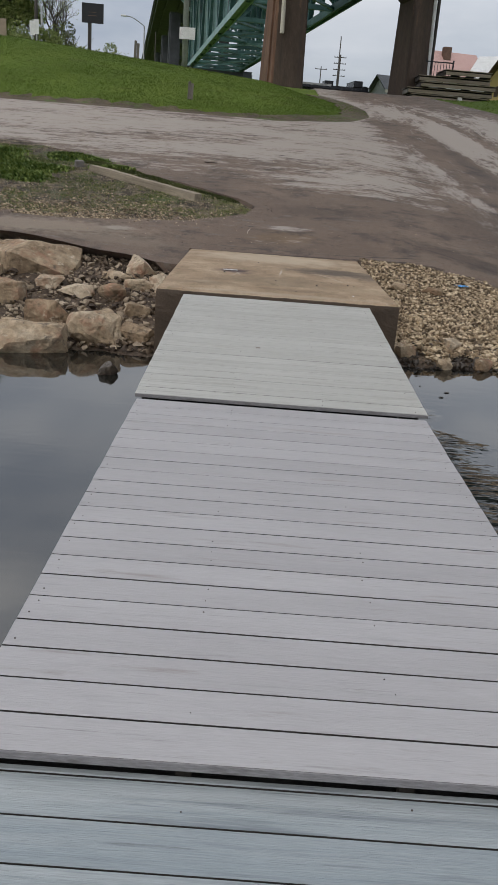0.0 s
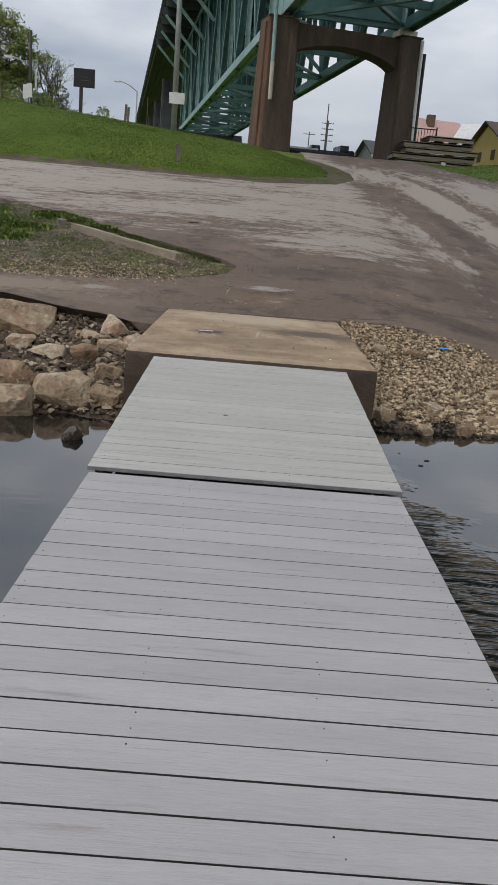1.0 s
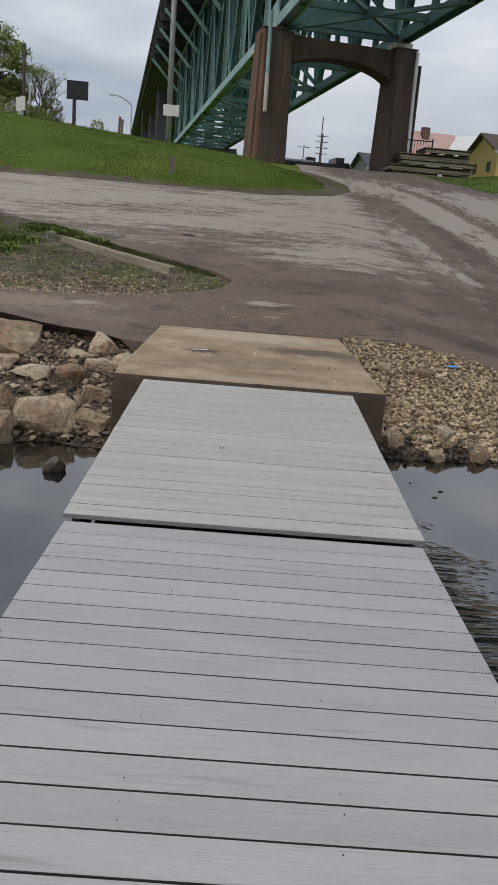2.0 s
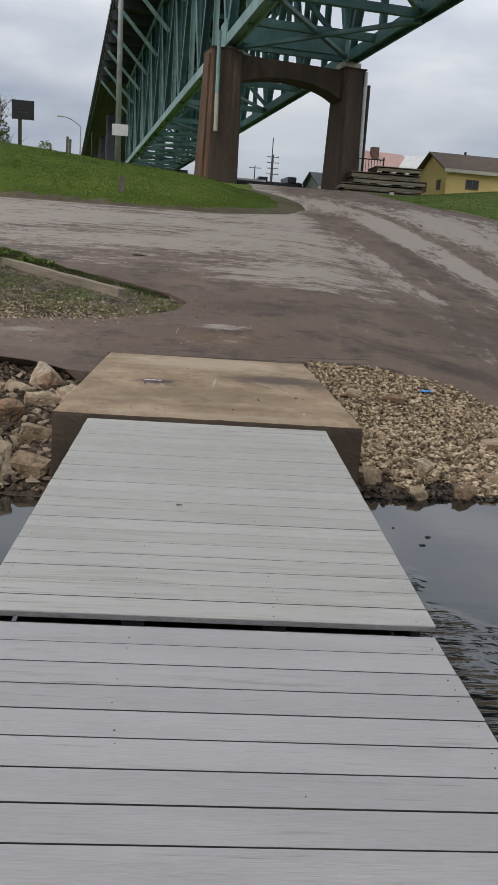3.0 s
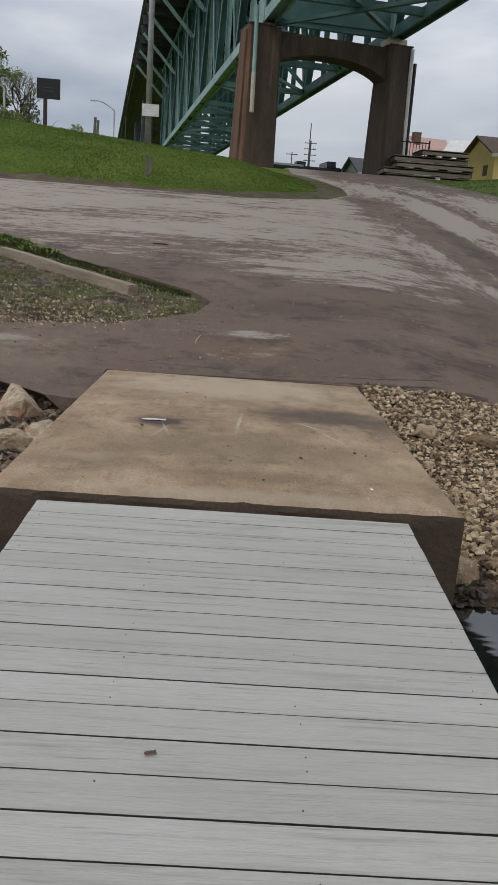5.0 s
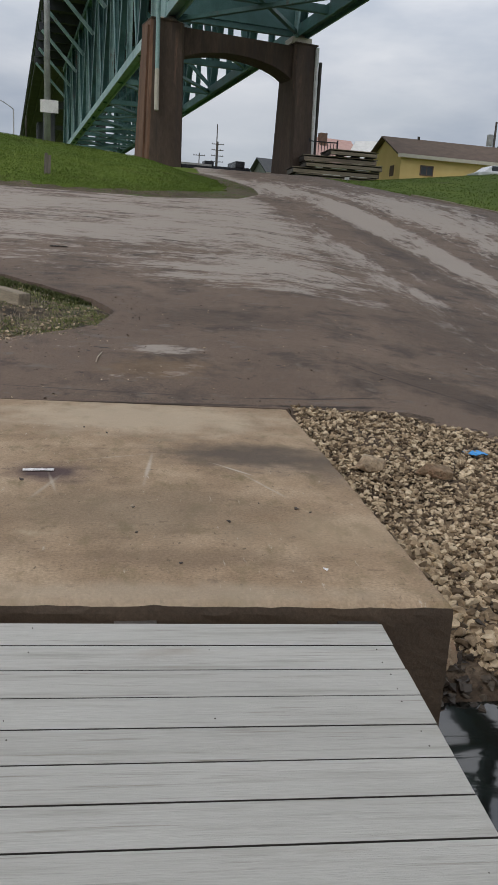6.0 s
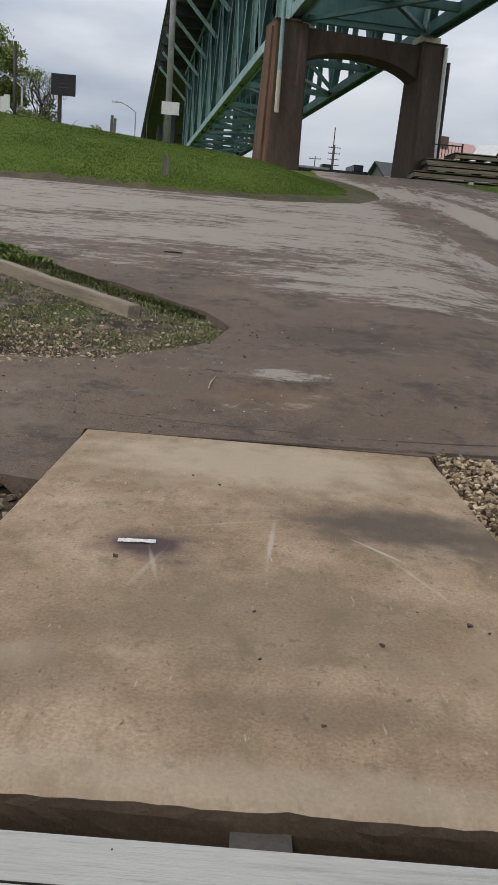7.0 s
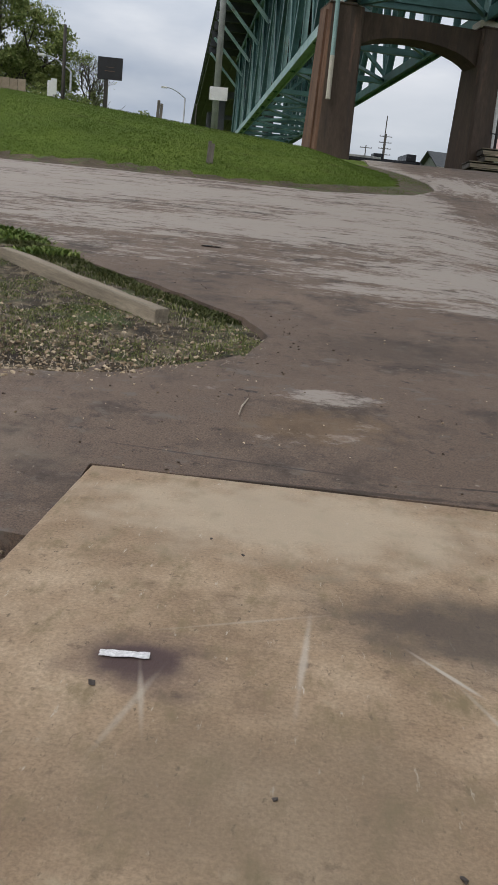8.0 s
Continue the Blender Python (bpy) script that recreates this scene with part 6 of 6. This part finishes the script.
h = gable_house(18.9, 60.0, 6.2, 11.6, 6.5, 3.15, 1.45, 6, M_YELLOW, M_SHINGLE, "yellow single-storey house with a brown shingle roof")
window_on(h, 2.2, 1.75, 0.95, 0.6, 0)
window_on(h, 8.9, 1.75, 0.95, 0.6, 0)
part("door", box(bmesh.new(), (6.3, -0.06, 0.0), (7.2, 0.02, 2.1), 0.01), M_BROWN, h, "brown door")
part("door_frame", box(bmesh.new(), (6.1, -0.03, 0.0), (7.4, 0.015, 2.25), 0.01), M_TRIM, h)
for yy in (1.6, 4.6):
    bm = bmesh.new()
    box(bm, (-0.04, yy - 0.4, 1.6), (0.02, yy + 0.4, 2.4), 0.01)
    part("window", bm, M_BROWN, h)
part("roof_vent", box(bmesh.new(), (2.6, 3.1, 4.4), (2.75, 3.25, 4.95)), M_JOIST, h)
h = gable_house(35.2, 71, 5.9, 9, 8, 6.9, 2.8, 3, M_GREENWALL, M_SLATE, "grey-green two-storey house with a slate grey roof")
window_on(h, 4.2, 4.3, 1.0, 1.5, 0)
window_on(h, 1.6, 1.2, 1.0, 1.5, 0)
part("chimney", box(bmesh.new(), (4.5, 3.4, 8.6), (5.3, 4.2, 10.6)), M_BROWN, h)
part("porch_wall", box(bmesh.new(), (-0.6, -2.2, -1), (7, -0.05, 2.6), 0.02), M_YELLOW, h, "yellow porch front")
h = gable_house(18.3, 97, 5.9, 7.5, 8, 6.6, 3.2, 14, M_WHITE, M_PINK, "white two-storey house with a pale red roof")
part("chimney", box(bmesh.new(), (3.0, 2.6, 8.0), (3.9, 3.4, 10.3)), M_BROWN, h, "brown brick chimney")
h = gable_house(20.0, 82, 5.9, 6.5, 7, 5.0, 2.4, -30, M_WHITE, M_WHITE, "far white house with a pale metal roof")
h = gable_house(10.9, 75, 5.6, 5.0, 5.0, 3.1, 1.3, 12, M_GALV, M_SLATE, "grey shed with a dark roof behind the pier")


# ---- vehicles ----
def wheel(e, x, y, r=0.34, w=0.22):
    ob = part("wheel", tube(bmesh.new(), (x, y - w / 2, r), (x, y + w / 2, r), r, seg=18), M_TYRE, e)
    part("rim", tube(bmesh.new(), (x, y - w / 2 - 0.01, r), (x, y + w / 2 + 0.01, r), r * 0.6, seg=14), M_GALV, ob)


def make_car(x, y, z, turn, paint, label, pickup=False):
    e = thing("pickup_truck" if pickup else "car", (x, y, z), label, "truck" if pickup else "car", "", turn)
    length = 5.4 if pickup else 4.5
    if pickup:
        prof = [(0, 0.45), (0, 1.05), (1.9, 1.08), (2.0, 1.75), (3.3, 1.78), (3.9, 1.15), (5.25, 1.0), (5.4, 0.45)]
    else:
        prof = [(0, 0.4), (0.05, 0.9), (0.5, 1.0), (1.1, 1.42), (2.5, 1.45), (3.3, 0.98), (4.3, 0.82), (4.5, 0.4)]
    bm = bmesh.new()
    half = 0.9
    sides = []
    for s in (-1, 1):
        sides.append([bm.verts.new((px, s * half * (0.84 if pz > 1.2 else 1.0), pz)) for px, pz in prof])
    n = len(prof)
    bm.faces.new(sides[0])
    bm.faces.new(sides[1][::-1])
    for k in range(n):
        bm.faces.new((sides[0][k], sides[1][k], sides[1][(k + 1) % n], sides[0][(k + 1) % n]))
    bmesh.ops.recalc_face_normals(bm, faces=bm.faces[:])
    bmesh.ops.bevel(bm, geom=bm.edges[:], offset=0.06, segments=2, affect='EDGES')
    part("body", bm, paint, e)
    top = (2.05, 3.35) if pickup else (1.0, 2.75)
    zt = (1.2, 1.66) if pickup else (1.02, 1.36)
    for s in (-1, 1):
        bm = bmesh.new()
        y0 = s * 0.86
        box(bm, (top[0], min(y0, y0 + s * 0.03), zt[0]), (top[1], max(y0, y0 + s * 0.03), zt[1]), 0.01)
        part("side_window", bm, M_GLASS, e)
        for wx in (length * 0.19, length * 0.8):
            wheel(e, wx, s * 0.82)
    return e


make_car(21.3, 51.5, terrain(22, 51.5), 4, M_CARWHITE, "white parked car in front of the yellow house")
make_car(6.3, 57, terrain(6.3, 58) - 0.03, 86, M_CARBLACK, "black parked pickup truck beyond the crest of the road", True)
e = thing("flatbed_trailer", (1.6, 50.6, terrain(3.2, 50.6) - 0.04), "long low dark flatbed trailer with a white edge", "trailer", turn=9)
part("bed", box(bmesh.new(), (0.0, -1.1, 0.62), (4.2, 1.1, 0.86), 0.03), M_CARBLACK, e)
part("edge_strip", box(bmesh.new(), (-0.6, -1.14, 0.80), (2.0, -1.105, 0.92), 0.004), M_WHITE, e, "white edge strip")
part("toolbox", box(bmesh.new(), (1.7, -0.4, 0.865), (2.3, 0.4, 1.2), 0.04), M_CARBLACK, e)
part("headboard", box(bmesh.new(), (3.55, -1.05, 0.865), (4.15, 1.05, 1.28), 0.05), M_CARBLACK, e)
part("drawbar", box(bmesh.new(), (-1.0, -0.06, 0.55), (0.02, 0.06, 0.66), 0.01), M_CARBLACK, e)
for wx in (0.7, 2.6, 3.5):
    for s in (-1, 1):
        wheel(e, wx, s * 0.95, 0.32)

# ---- kerb and far hills ----
bm = bmesh.new()
pts = [(15.5, 18.7), (13.7, 20.9), (12.4, 23.4), (11.15, 27), (10.5, 30)]
for (xa, ya), (xb, yb) in zip(pts, pts[1:]):
    beam(bm, (xa, ya, road_top(xa, ya) + 0.02), (xb, yb, road_top(xb, yb) + 0.0), 0.18, 0.10)
kerb = mesh_ob("kerb", bm, M_TIMBER)
tagged(kerb, "low weathered grey kerb along the upper road", "kerb", kind="structure")


def far_ridge(y, x0, x1, h, seed, label):
    bm = bmesh.new()
    n = 90
    low, high = [], []
    for k in range(n + 1):
        x = x0 + (x1 - x0) * k / n
        z = h * (0.55 + 0.3 * noise.noise(Vector((x * 0.006 + seed, 0, 0))) + 0.10 * noise.noise(Vector((x * 0.05, seed, 0))) + 0.06 * noise.noise(Vector((x * 0.2, seed, 3))))
        low.append(bm.verts.new((x, y, 0)))
        high.append(bm.verts.new((x, y + 60, z)))
    for k in range(n):
        bm.faces.new((low[k], low[k + 1], high[k + 1], high[k]))
    ob = mesh_ob("backdrop", bm, M_DIST)
    return tagged(ob, label, "hills", kind="structure")


far_ridge(420, -700, 700, 62, 3, "far wooded green hills")
